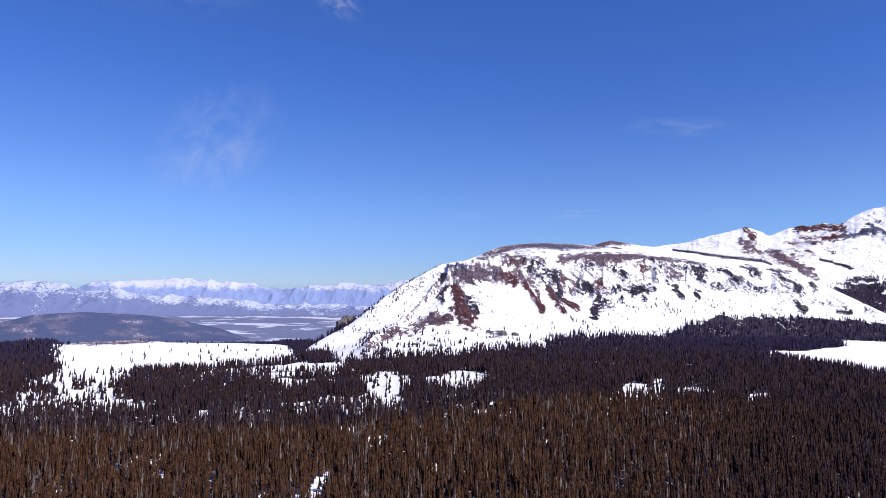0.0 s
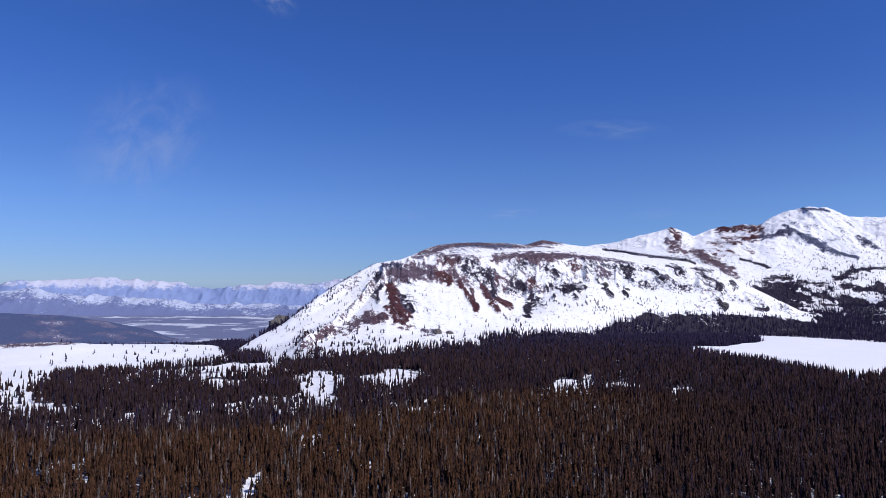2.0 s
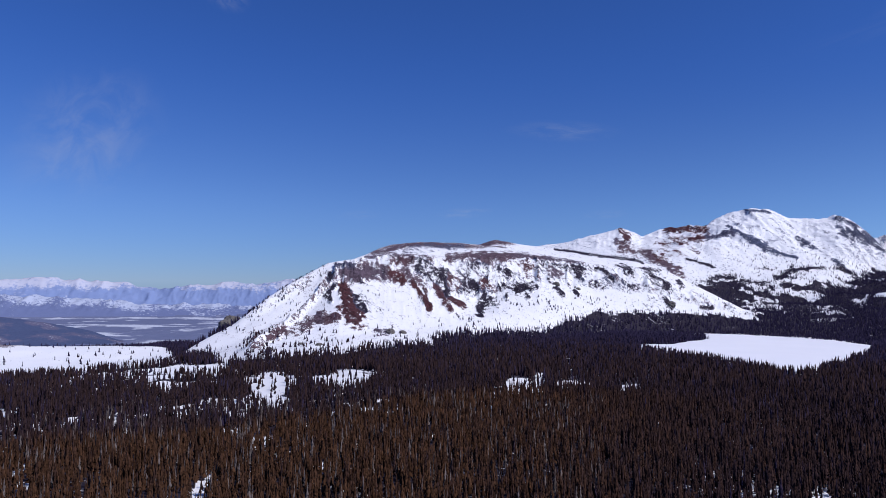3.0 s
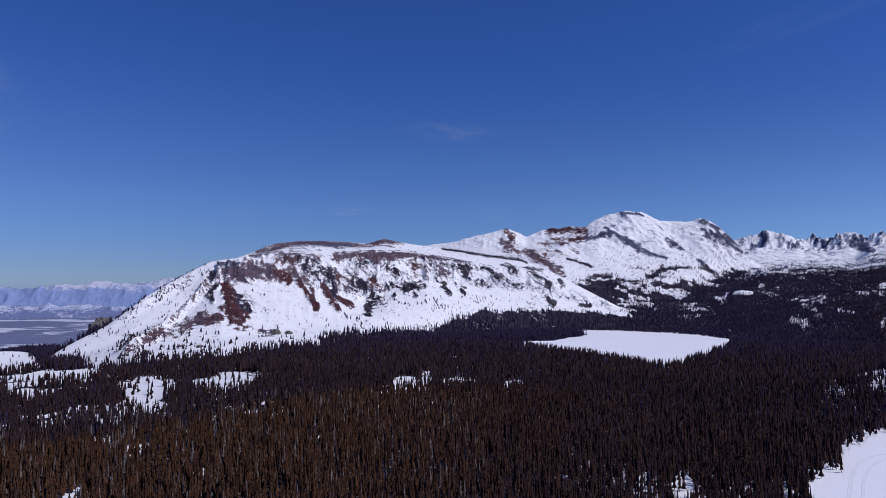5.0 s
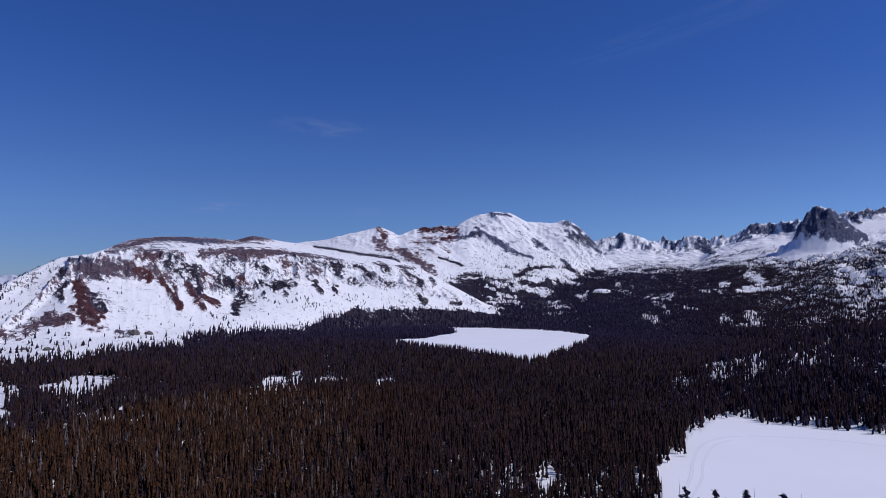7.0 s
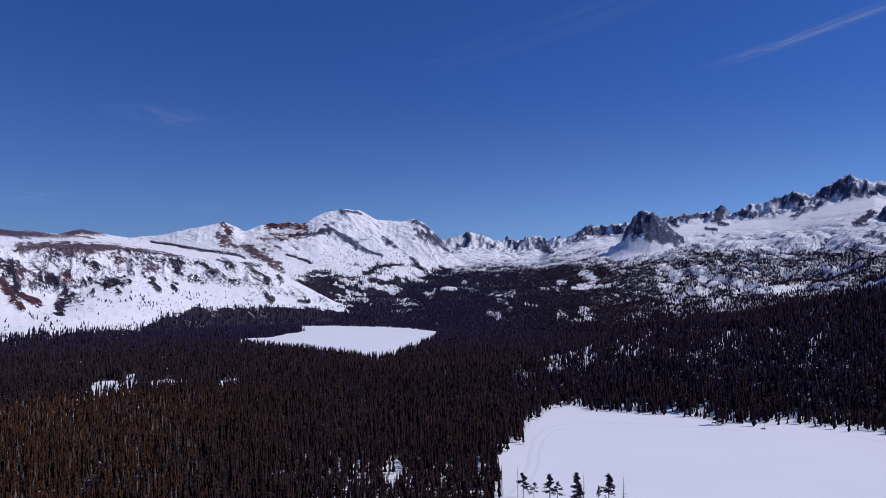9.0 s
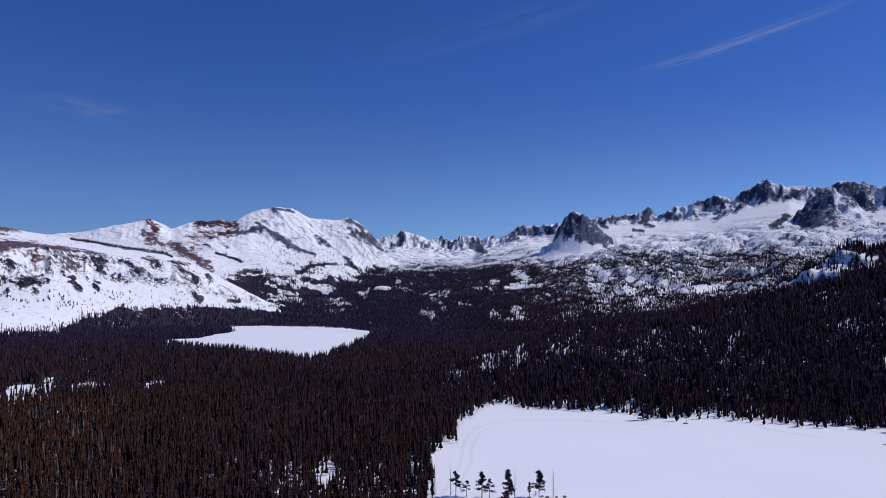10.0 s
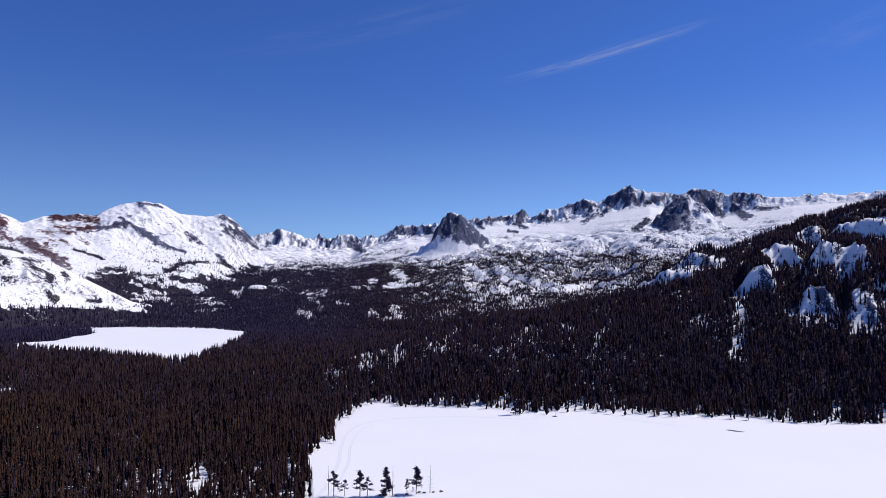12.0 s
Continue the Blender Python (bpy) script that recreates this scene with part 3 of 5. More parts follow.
ROCK += np.where(OWNER == SPUR, 0.92 - 0.58 * ease(BB + 0.7 * speck + 0.5 * craggy, 74.9, 75.5) + 0.25 * gully + 0.45 * speck + 0.25 * fine_speck, 0)
ROCK += np.where(OWNER == NEAR_HILL, boss * (0.24 + 0.8 * streak + 0.5 * speck) + 0.12 * ease(STEEP, 1.2, 1.8) * boss, 0)
on_mesa = OWNER == RED_MESA
RED = np.where(on_mesa, 0.7 - 1.2 * ease(patchy + 0.6 * speck, -0.1, 0.15) * ease(BB, 7, 11) * ease(LEV_A, 3.1, 2.7), RED)
# wind-bared strips along the skyline of the plateau: bearing, level, half width, half height, strength
for b, lev, db, dl, strong in ((8.0, 3.82, 5.0, 0.2, 0.95), (13.3, 3.9, 1.6, 0.14, 1.0), (3.8, 3.6, 0.9, 0.4, 0.7)):
    m = np.exp(-(((BB - b) / db) ** 2 + ((LEV_A - lev) / dl) ** 2) ** 1.5 * 0.8) * on_mesa
    ROCK, RED = np.maximum(ROCK, m * (strong + 0.25 * speck)), RED * (1 - m) + 0.72 * m

ragged = speck + 1.2 * fractal(XX, YY, 12, 2, 89) + 0.9 * slant


def stroke(b0, z0, b1, z1, wide0, wide1, strength=0.0, redness=0.0, over=1.6):
    """How far each point of the land lies in a tapering band between two points given by bearing and height."""
    lo, hi = np.searchsorted(spokes, (min(b0, b1) - over, max(b0, b1) + over))
    part_of = np.zeros_like(ZZ)
    u, v = np.radians(BB[lo:hi] - b0) * RR[lo:hi], ZZ[lo:hi] - z0
    du, dv = math.radians(b1 - b0) * RR[lo:hi], z1 - z0
    k = np.clip((u * du + v * dv) / (du * du + dv * dv + 1e-6), 0, 1)
    d = np.hypot(u - k * du, v - k * dv) / (wide0 + (wide1 - wide0) * k)
    part_of[lo:hi] = ease(d + 0.62 * ragged[lo:hi], 1.5, 0.6)
    return part_of


# bare rock bands, the darkest with shade put into their colour: bearing and height of both ends, half width at both
# ends, strength, redness
CLIFF_WEST = [(1.15, 117, 4.34, 122, 13, 14, 1.0, 0.6), (0.47, 134, 1.81, 136, 4.5, 5.9, 0.9, 0.2), (0.02, 114, 0.07, 106, 8, 5.8, 0.9, -0.7), (0.42, 94, -0.32, 75, 5.7, 4.2, 0.9, -0.7), (0.05, 70, 0.11, 66, 4.1, 3.4, 0.8, -0.7), (0.9, 95, 1.85, 54, 6, 22, 1, 1)]
RUBBLE_WEST = [(1.5, 36, 2.15, 36, 6, 6, 1, 0.95), (0.72, 41, -0.78, 42, 8.9, 8.2, 0.75, 0.85), (-0.78, 42, -1.76, 35, 8.3, 6.4, 0.55, 0.7), (-1.76, 28, -3.55, 21, 7.4, 6.1, 0.65, 0.75), (-3.55, 21, -5.79, 6, 6.5, 6.5, 0.65, 0.8), (2.5, 76, 4.0, 47, 13, 9, 0.2, -0.7), (3.92, 22, 4.76, 20, 5.5, 4.3, 0.6, 0.5)]
CLIFF_MID = [(5.19, 147, 7.9, 149, 9.3, 9.3, 0.85, 0.85), (5.21, 116, 5.9, 104, 10.5, 7.5, 0.9, 1), (7.06, 133, 9.02, 116, 10.8, 13.2, 0.72, -0.7), (6.66, 102, 8.04, 55, 4.7, 4.7, 0.95, 1), (7.46, 94, 7.8, 80, 4.8, 3.7, 0.85, 0.9), (8.49, 94, 9.12, 74, 4.9, 6, 0.95, 0.9), (9.12, 74, 9.81, 50, 6.5, 3.6, 0.9, 0.95), (9.63, 71, 10.9, 57, 4.6, 4.6, 0.85, 0.95), (9.23, 127, 9.49, 76, 6.2, 4.6, 0.9, -0.7), (10.54, 99, 11.81, 93, 14.3, 11.1, 0.75, -0.7)]
CLIFF_COLUMN = [(12.47, 102, 12.69, 71, 12, 10.4, 0.85, 0.95), (12.57, 71, 12.08, 48, 12, 8, 0.9, -0.7), (9.87, 108, 10.12, 99, 9.4, 8.6, 0.8, 0.85), (12.99, 64, 13.58, 58, 5.4, 3.8, 0.6, -0.3), (13.9, 96, 15.81, 92, 9, 12.2, 0.75, -0.7), (15.81, 86, 15.98, 75, 8.8, 5.6, 0.7, -0.7), (16.3, 101, 16.71, 97, 6.6, 4.1, 0.7, -0.7), (14.24, 74, 14.32, 68, 3.9, 3.1, 0.6, -0.7), (11.45, 148, 14.47, 126, 16.6, 10.8, 0.46, -0.7), (10.78, 145, 12.3, 132, 6.5, 6.5, 0.42, 0.6)]
CLIFF_EAST = [(14.46, 150, 17.11, 135, 13.5, 13.5, 0.57, 0.95), (17.11, 148, 20.03, 135, 12, 14, 0.58, -0.7), (17.68, 136, 18.5, 124, 10.5, 8.7, 0.72, 0.6), (18.26, 95, 18.75, 80, 7.5, 4.2, 0.75, -0.7), (19.59, 90, 19.96, 78, 5.1, 3.4, 0.7, -0.7), (19.39, 132, 20.28, 113, 8.9, 5.3, 0.55, -0.3)]
LEDGE_EAST = [(20.03, 145, 21.63, 139, 6.4, 4.6, 0.6, -0.5), (21.87, 139, 22.58, 115, 7.3, 6.4, 0.65, -0.7), (22.81, 155, 23.35, 153, 4, 4, 0.6, -0.7), (23.43, 153, 23.98, 135, 9.6, 9.6, 0.72, -0.7), (21, 115, 21.39, 110, 3.6, 2.7, 0.6, -0.7)]
PLATEAU = [(9.59, 163, 12.95, 166, 10.4, 15.1, 0.9, 0.75), (12.95, 166, 15.12, 174, 15.7, 10.8, 0.9, 0.75), (15.12, 174, 17.76, 166, 10.0, 8.6, 0.85, 0.65), (17.76, 166, 20.35, 157, 7.6, 5.0, 0.75, 0.5), (12.78, 202, 14.12, 198, 3.2, 2.6, 0.7, 0.6), (6.02, 176, 10.59, 193, 13.2, 8.4, 0.42, 0.2), (5.01, 162, 7.73, 160, 6.5, 5.4, 0.55, 0.6), (3.47, 170, 4.82, 179, 9.2, 10.4, 0.7, 0.7), (4.82, 179, 5.83, 187, 9.5, 7.0, 0.8, 0.7), (2.8, 155, 5.84, 159, 3.2, 4.3, 0.75, 0.6)]
PEAK_RED = [(22.88, 246, 23.24, 239, 11.5, 17.2, 0.6, 0.5), (23.42, 222, 25.2, 203, 20, 20, 0.6, 0.8), (25.2, 203, 27.63, 140, 19, 15, 0.75, 0.74), (24.14, 163, 26.95, 132, 16.6, 11.9, 0.3, 0.6), (25.9, 238, 29, 242, 12, 14, 0.42, 1), (26.25, 203, 28.66, 212, 16.7, 16.7, 0.36, 1), (23.0, 298, 23.7, 262, 5, 14, 0.8, 0.95), (28.49, 256, 29.73, 267, 11.9, 11.9, 0.85, 0.9), (29.73, 263, 31.32, 285, 10.6, 12.2, 0.8, 0.2), (20.69, 179, 21.32, 180, 5.9, 5.9, 0.8, 0.3)]
PEAK_BANDS = [(26.7, 304, 29.37, 306, 16, 15, 0.85, 1), (26.84, 263, 28.86, 261, 16.4, 10.1, 0.5, 1), (31.05, 308, 32.36, 268, 5.2, 7.8, 0.8, 0.05), (32.36, 268, 33.39, 237, 9, 14.1, 0.9, 0), (33.39, 237, 34.44, 210, 12.6, 8.8, 0.9, 0), (34.44, 210, 35.72, 195, 5.6, 3.8, 0.8, 0), (32.22, 381, 33.16, 379, 5.7, 5.7, 0.85, 0), (33.45, 382, 33.9, 375, 6.5, 5.1, 0.85, 0), (32.82, 335, 33.26, 323, 6.9, 6.9, 0.5, 0), (35.74, 275, 36.21, 250, 6.8, 13.7, 0.85, -0.3), (36.21, 250, 36.98, 230, 13.4, 4, 0.8, -0.3)]
PEAK_RIBS = [(38.28, 359, 39.54, 327, 13.7, 7.6, 0.7, -0.3), (38.15, 322, 39.09, 295, 11.7, 14.7, 0.55, 0), (38.86, 298, 40.35, 272, 17.7, 26.5, 0.95, -0.3), (40.35, 272, 41.1, 238, 26, 9, 0.95, -0.3), (38.15, 190, 38.87, 154, 10.2, 6.4, 0.65, -0.2), (33.49, 307, 35.16, 240, 3.3, 2.7, 0.55, 0), (35.26, 324, 36.19, 282, 3.6, 4.3, 0.5, 0), (36.15, 349, 37.7, 296, 4.4, 7.3, 0.45, 0), (31.32, 335, 32.92, 287, 3.4, 3.4, 0.4, 0.1), (37.13, 225, 38.23, 187, 3.3, 4.6, 0.45, 0), (36.01, 329, 38.29, 337, 5.9, 7.4, 0.35, 0), (28.6, 236, 30.41, 219, 8.5, 4.8, 0.3, 0.5)]
CIRQUE_ROCK = [(52.08, 395, 53.12, 373, 20.2, 20.2, 0.85, 0), (53.27, 413, 53.75, 400, 9.2, 7.4, 0.8, 0), (54.3, 401, 54.54, 394, 7.2, 7.2, 0.8, 0), (51.46, 367, 51.7, 345, 9, 5.4, 0.7, 0), (53.05, 347, 53.59, 372, 5.4, 5.4, 0.7, 0), (48.56, 314, 49.38, 247, 25.7, 12, 0.9, -0.2), (50.15, 278, 51.11, 253, 9.6, 6.4, 0.4, 0)]
CRAG_SIDE_ROCK = [(58.49, 427, 59.06, 366, 16.7, 8.3, 0.8, 0), (59.28, 421, 61.15, 442, 13.7, 8.6, 0.75, 0), (62.11, 383, 62.57, 375, 13, 11.4, 0.9, -0.2), (61.18, 346, 61.81, 338, 9.2, 7.7, 0.85, -0.2), (63.64, 442, 64.41, 426, 15.3, 13.6, 0.8, -0.1), (62.15, 470, 61.9, 410, 20, 18, 0.95, -0.2), (64.2, 480, 64.2, 468, 8, 8, 0.85, 0)]
CREST_ROCK = [(67.15, 398, 67.91, 447, 14.7, 14.7, 0.6, 0), (68.85, 525, 70.35, 573, 17.8, 15.5, 0.85, 0), (68.48, 445, 69.6, 523, 10.9, 10.9, 0.7, 0), (70.53, 538, 71.28, 510, 11, 15.4, 0.7, 0), (70.17, 483, 70.54, 511, 8.7, 8.7, 0.6, 0), (71.83, 503, 73.28, 547, 15.5, 13.3, 0.75, 0), (71.23, 344, 72.04, 387, 15, 13.1, 0.95, -0.3)]
BUTTRESS_ROCK = [(75.24, 561, 76.63, 568, 15.7, 13.5, 0.85, -0.1), (75.94, 534, 77.49, 441, 22, 15.4, 0.85, -0.2), (78.34, 479, 79.18, 418, 21.4, 23.5, 0.9, -0.2), (78.34, 530, 79.17, 515, 15.6, 15.6, 0.7, 0), (80.16, 471, 81.3, 465, 15.2, 8.7, 0.65, -0.1), (79.01, 430, 79.68, 422, 14.6, 6.3, 0.85, -0.1), (66.9, 520, 68, 500, 14, 14, 0.6, 0)]
BASIN_ROCK = [(70.91, 131, 72.5, 180, 18, 14, 0.42, -0.1), (67.43, 195, 68.57, 205, 16, 14, 0.36, 0), (66.89, 171, 67.68, 153, 7, 9, 0.35, 0), (74.77, 278, 77.04, 254, 8, 8, 0.4, 0)]
MESA_END = [(25.2, 135, 26.6, 104, 8, 12, 0.75, -0.7), (27.5, 117, 27.8, 101, 6, 5, 0.75, -0.7), (26.6, 68, 27.1, 58, 8, 8, 0.75, -0.7), (29.2, 56, 29.9, 52, 5, 5, 0.7, -0.7), (24.7, 148, 26.1, 144, 5, 5, 0.6, -0.7), (27.0, 92, 28.2, 78, 8, 6, 0.42, -0.4), (24.2, 110, 25.0, 95, 7, 5, 0.42, -0.4)]
on_peak, on_crest = OWNER == PEAK, OWNER == CIRQUE
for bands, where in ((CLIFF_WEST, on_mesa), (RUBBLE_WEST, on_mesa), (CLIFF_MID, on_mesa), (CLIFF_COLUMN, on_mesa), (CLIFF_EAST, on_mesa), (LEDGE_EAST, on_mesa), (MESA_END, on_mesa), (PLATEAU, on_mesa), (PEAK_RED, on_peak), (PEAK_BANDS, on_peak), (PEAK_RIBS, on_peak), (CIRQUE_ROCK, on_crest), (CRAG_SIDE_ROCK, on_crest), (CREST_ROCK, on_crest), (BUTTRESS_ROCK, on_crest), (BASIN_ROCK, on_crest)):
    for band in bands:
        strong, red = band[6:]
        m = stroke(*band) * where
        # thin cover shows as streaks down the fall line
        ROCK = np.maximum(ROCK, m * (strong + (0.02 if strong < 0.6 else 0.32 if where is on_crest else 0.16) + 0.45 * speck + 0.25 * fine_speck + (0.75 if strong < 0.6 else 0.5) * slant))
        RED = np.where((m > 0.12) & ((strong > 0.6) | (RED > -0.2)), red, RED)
# rock stands proud of the snow and is broken into ledges and blocks
bare_rock = ease(ROCK, 0.42, 0.75) * np.isin(OWNER, [RED_MESA, PEAK, CIRQUE, CRAG, SPUR])
ledges = 0.6 * fractal(XX, YY, 26, 3, 131, ridged=True) + 0.6 * fractal(np.radians(BB) * RR, ZZ * 1.6, 22, 3, 133, ridged=True)
ZZ = ZZ + bare_rock * (1.5 + 5.5 * ledges) * np.where(np.isin(OWNER, [CIRQUE, SPUR]), 1.4, 1.0) * np.where((OWNER == RED_MESA) & (LEV_A > 3.1) | (OWNER == PEAK) & (RED > 0.7), 0.25, 1.0)
bald = ease(meadow_hill + 0.15 * patchy, 0.66, 0.86) * (OWNER == GROUND)
ROCK, RED = np.maximum(ROCK, 0.7 * bald), np.where(bald > 0.05, 0.7, RED)
ROCK = np.where(np.isin(OWNER, [MID_RANGE]), 0.86 - 0.46 * ease(ZZ - np.interp(BB, [-32, -25, -10], [20, 0, -60]), -40, 30) + 0.45 * fractal(XX, YY, 80, 4, 81), ROCK)
ROCK = np.where(np.isin(OWNER, [FAR_RANGE]), 1.0 - 0.75 * ease(ZZ, 20, 80) + 0.5 * fractal(XX, YY, 90, 4, 83), ROCK)

# snowy clearings in the forest: bearing, range, half width, half depth
CLEARINGS = [(-4.4, 770, 30, 80), (-4.7, 690, 16, 55), (1.3, 745, 30, 70), (1.6, 700, 18, 35), (15.5, 715, 17, 62), (17.0, 735, 6, 80), (19.5, 735, 20, 38), (24.0, 730, 15, 36), (37.5, 370, 6, 26), (-10.8, 770, 34, 26), (-12, 850, 60, 22), (-16, 900, 60, 22), (-5.0, 480, 8, 20), (-9.8, 374, 4, 12), (-9.2, 388, 4, 12), (-8.6, 400, 4, 10), (-23.5, 655, 36, 22), (-7, 640, 40, 10), (-12, 600, 50, 8)]
clear = np.zeros_like(ZZ)
for b, r, wide, deep in CLEARINGS:
    d2 = (np.radians(BB - b) * r / wide) ** 2 + ((RR - r) / deep) ** 2
    clear = np.maximum(clear, 0.94 * ease(d2 + 0.9 * fractal(XX, YY, 22, 3, 91), 1.5, 0.55))
meadow = ease(BB, -28.6, -26.8) * ease(BB, -6, -9) * ease(RR + 40 * patchy + 5 * (BB + 18), 900, 950) * ease(RR, 1600, 1480)
# an open snowy slope with scattered pines
open_left = np.interp(RR, [600, 720, 1000], [-34.0, -31.0, -28.6])
open_right = np.interp(RR, [600, 700, 800, 1000], [-21.0, -24.6, -23.8, -23.1])
scatter = ease(BB + 0.9 * patchy, open_left - 0.5, open_left + 0.7) * ease(BB + 0.9 * patchy, open_right + 0.6, open_right - 0.6) * ease(RR, 585, 650) * (RR < 1500)

DENSE = np.zeros_like(ZZ)
woods = fractal(XX, YY, 55, 4, 101)
fore = ease(RR, 150, 180)
g_d = fore * np.where(RR < 1500, 1.0, np.where(west > 0.5, np.clip(0.75 + 1.3 * fractal(XX, YY, 220, 4, 103), 0, 1), 0.6)) * (RR < 1950)
belt = ease(np.abs(RR - np.interp(BB, [-17, -12.3, -11], [958, 1005, 1060])) + 14 * patchy, 24, 10) * ease(BB, -18.5, -16.5) * (BB < -4)
belt = np.maximum(belt, ease(np.abs(BB + 10.2 + (RR - 1150) * 0.006) + 0.8 * patchy, 1.5, 0.7) * ease(RR, 1000, 1040))
meadow = meadow * (1 - 0.95 * belt)
g_d = g_d * (1 - clear) * (1 - 0.985 * meadow) * (1 - scatter * (0.94 - 0.35 * ease(patchy + 0.5 * fractal(XX, YY, 30, 3, 119), 0.05, 0.45) - 0.28 * ease(RR, 760, 620)))
fleck = fractal(XX, YY, 17, 3, 115)
g_d = g_d * (1 - 0.75 * ease(fleck + 0.35 * patchy, 0.2, 0.42) * ease(BB, 9, -2) * ease(RR, 540, 590) * ease(RR, 950, 850))
g_d = g_d * (1 - 0.8 * ease(fleck + 0.25 * patchy, 0.5, 0.62) * ease(RR, 330, 380) * ease(BB, 27, 15))
DENSE = np.where(OWNER == GROUND, g_d, DENSE)
spots = fractal(XX, YY, 38, 3, 107)
gaps = fractal(BB * 14, RR * 0.2, 24, 3, 109)
tree_line = np.interp(BB, [4, 8, 10.7, 14, 17, 19.7, 21.6, 26, 30.6], [0.2, 0.28, 0.42, 0.36, 0.2, 0.58, 0.84, 0.82, 0.95])
a_d = np.maximum(ease(LEV_A - tree_line + 0.16 * spots + 0.1 * fleck, 0.12, -0.06) * 0.97, 0.012 + 0.2 * ease(spots + 0.5 * patchy, 0.2, 0.55) * np.interp(BB, [-2, 3, 8, 11, 25], [0.7, 0.15, 0.2, 1, 0.9]) + 0.12 * ease(LEV_A - tree_line, 0.5, 0.1))
a_d = np.where((BB > 18) & (BB < 25) & (LEV_A > 3.72) & (LEV_A < 4.01), 0.85 * ease(spots + 0.6 * fleck + 1.2 * ease(LEV_A, 3.75, 3.9) - 0.4, -0.25, 0.2), a_d)
rows_of = fractal(np.radians(BB) * 1300 - ZZ, (np.radians(BB) * 1300 + ZZ) * 0.25, 16, 3, 125)
a_d = np.where((BB < 0) & (LEV_A > 0.2), np.minimum(0.34, 0.05 + 0.5 * ease(rows_of + 0.4 * spots + 0.35 * ease(LEV_A, 2.4, 3.8), 0.05, 0.45)), a_d)
a_d = np.where((BB < -3.5) & (LEV_A > 3.99), np.where(BB < -7, 0.6, 0.34 * ease(spots + 0.6 * fleck, -0.25, 0.15)), a_d)
a_d = np.where(BB > 7, np.maximum(a_d, 0.30 * ease(spots + 0.6 * streak, 0.05, 0.45) * ease(LEV_A, 1.7, 2.1) * ease(LEV_A, 3.15, 2.9)), a_d)
DENSE = np.where(OWNER == RED_MESA, a_d * (1 - ease(RED * ROCK, 0.3, 0.6)), DENSE)
# groves and open ledges of the wooded benches: bearing and height of both ends, half width
GROVES = [(28.17, 187, 30.18, 159, 5.1, 5.1), (30.2, 135, 31.47, 125, 7.2, 8.8), (31.48, 119, 33.93, 117, 7.7, 3.9), (30.02, 106, 32.79, 89, 11.7, 8.5), (30.39, 82, 31.52, 72, 9.4, 5.2), (34.36, 131, 35.52, 159, 8.2, 9.3), (35.37, 158, 37.4, 166, 5.5, 3.6), (34.12, 72, 37.26, 69, 4.7, 4.7), (34.88, 53, 36.06, 58, 7.1, 5.1)]
LEDGES = [(33.65, 103, 36.94, 79, 7.6, 10.9), (35.85, 126, 38.73, 140, 9.5, 5.9), (32, 98, 32.65, 88, 4.8, 4.8), (32.54, 57, 34.58, 53, 8.1, 5.1), (32.95, 78, 34.27, 67, 5.3, 5.3), (41.69, 144, 44.08, 157, 6.4, 6.4), (40.68, 128, 41.39, 131, 3.6, 3.6)]
OPENINGS = [(58.1, 161, 59.1, 132, 18), (60.4, 159, 61.1, 122, 16), (61.7, 110, 62.1, 117, 9), (63.4, 94, 65.7, 99, 11), (61.6, 75, 62.5, 71, 12), (58.5, 84, 59, 69, 16), (57.7, 105, 58.9, 107, 5), (51.5, 96, 52.8, 101, 7), (51.9, 143, 52.3, 133, 12), (50, 107, 50.5, 112, 5), (66.1, 95, 67.8, 104, 9), (53.2, 102, 53.9, 99, 4)]
LOW_OPENINGS = [(45.3, 63, 46.5, 81, 8), (44.6, 33, 45.3, 28, 7), (45.9, 51, 46.2, 41, 5), (47.5, 53, 48.2, 49, 5), (50.2, 32, 50.7, 34, 7), (51.9, 46, 52.5, 33, 10), (51.3, 95, 52.8, 100, 8), (52.3, 136, 52.7, 119, 11), (49.9, 114, 50.5, 116, 5), (52.7, 31, 51, 22, 4)]
limit = np.interp(BB, [30, 40, 55, 62, 70, 100], [122, 150, 195, 225, 215, 240])
basin = ease(ZZ + 40 * patchy + 30 * spots, limit + 14, limit - 34) * (1 - 0.75 * ease(gaps + 0.6 * fleck + 0.2 * patchy, 0.42, 0.56) * ease(RR, 1700, 1900))
DENSE = np.where(OWNER == PEAK, basin + 0.11 * ease(ZZ + 60 * spots, 310, 170), DENSE)
glints = fractal(XX, YY, 34, 3, 129)
basin = basin * (1 - 0.72 * ease(glints + 0.3 * patchy, 0.05, 0.35) * ease(BB, 47, 56) * ease(ZZ, 40, 85))
DENSE = np.where(OWNER == CIRQUE, np.clip(basin + 0.26 * ease(ZZ + 70 * spots, 345, 190), 0, 1) * (1 - ease(dome, 0.45, 0.7)), DENSE)
on_bench = np.isin(OWNER, [PEAK, CIRQUE])
for band in GROVES:
    DENSE = np.where(on_bench, np.maximum(DENSE, 0.95 * stroke(*band)), DENSE)
for band in LEDGES + [(b0, z0, b1, z1, w, w) for b0, z0, b1, z1, w in OPENINGS + LOW_OPENINGS]:
    open_to = stroke(*band)
    DENSE = DENSE * (1 - (0.76 if band[1] > 85 else 0.5) * ease(open_to + 0.9 * fleck + 0.4 * speck, 0.25, 0.8) * (open_to > 0.05) * on_bench)
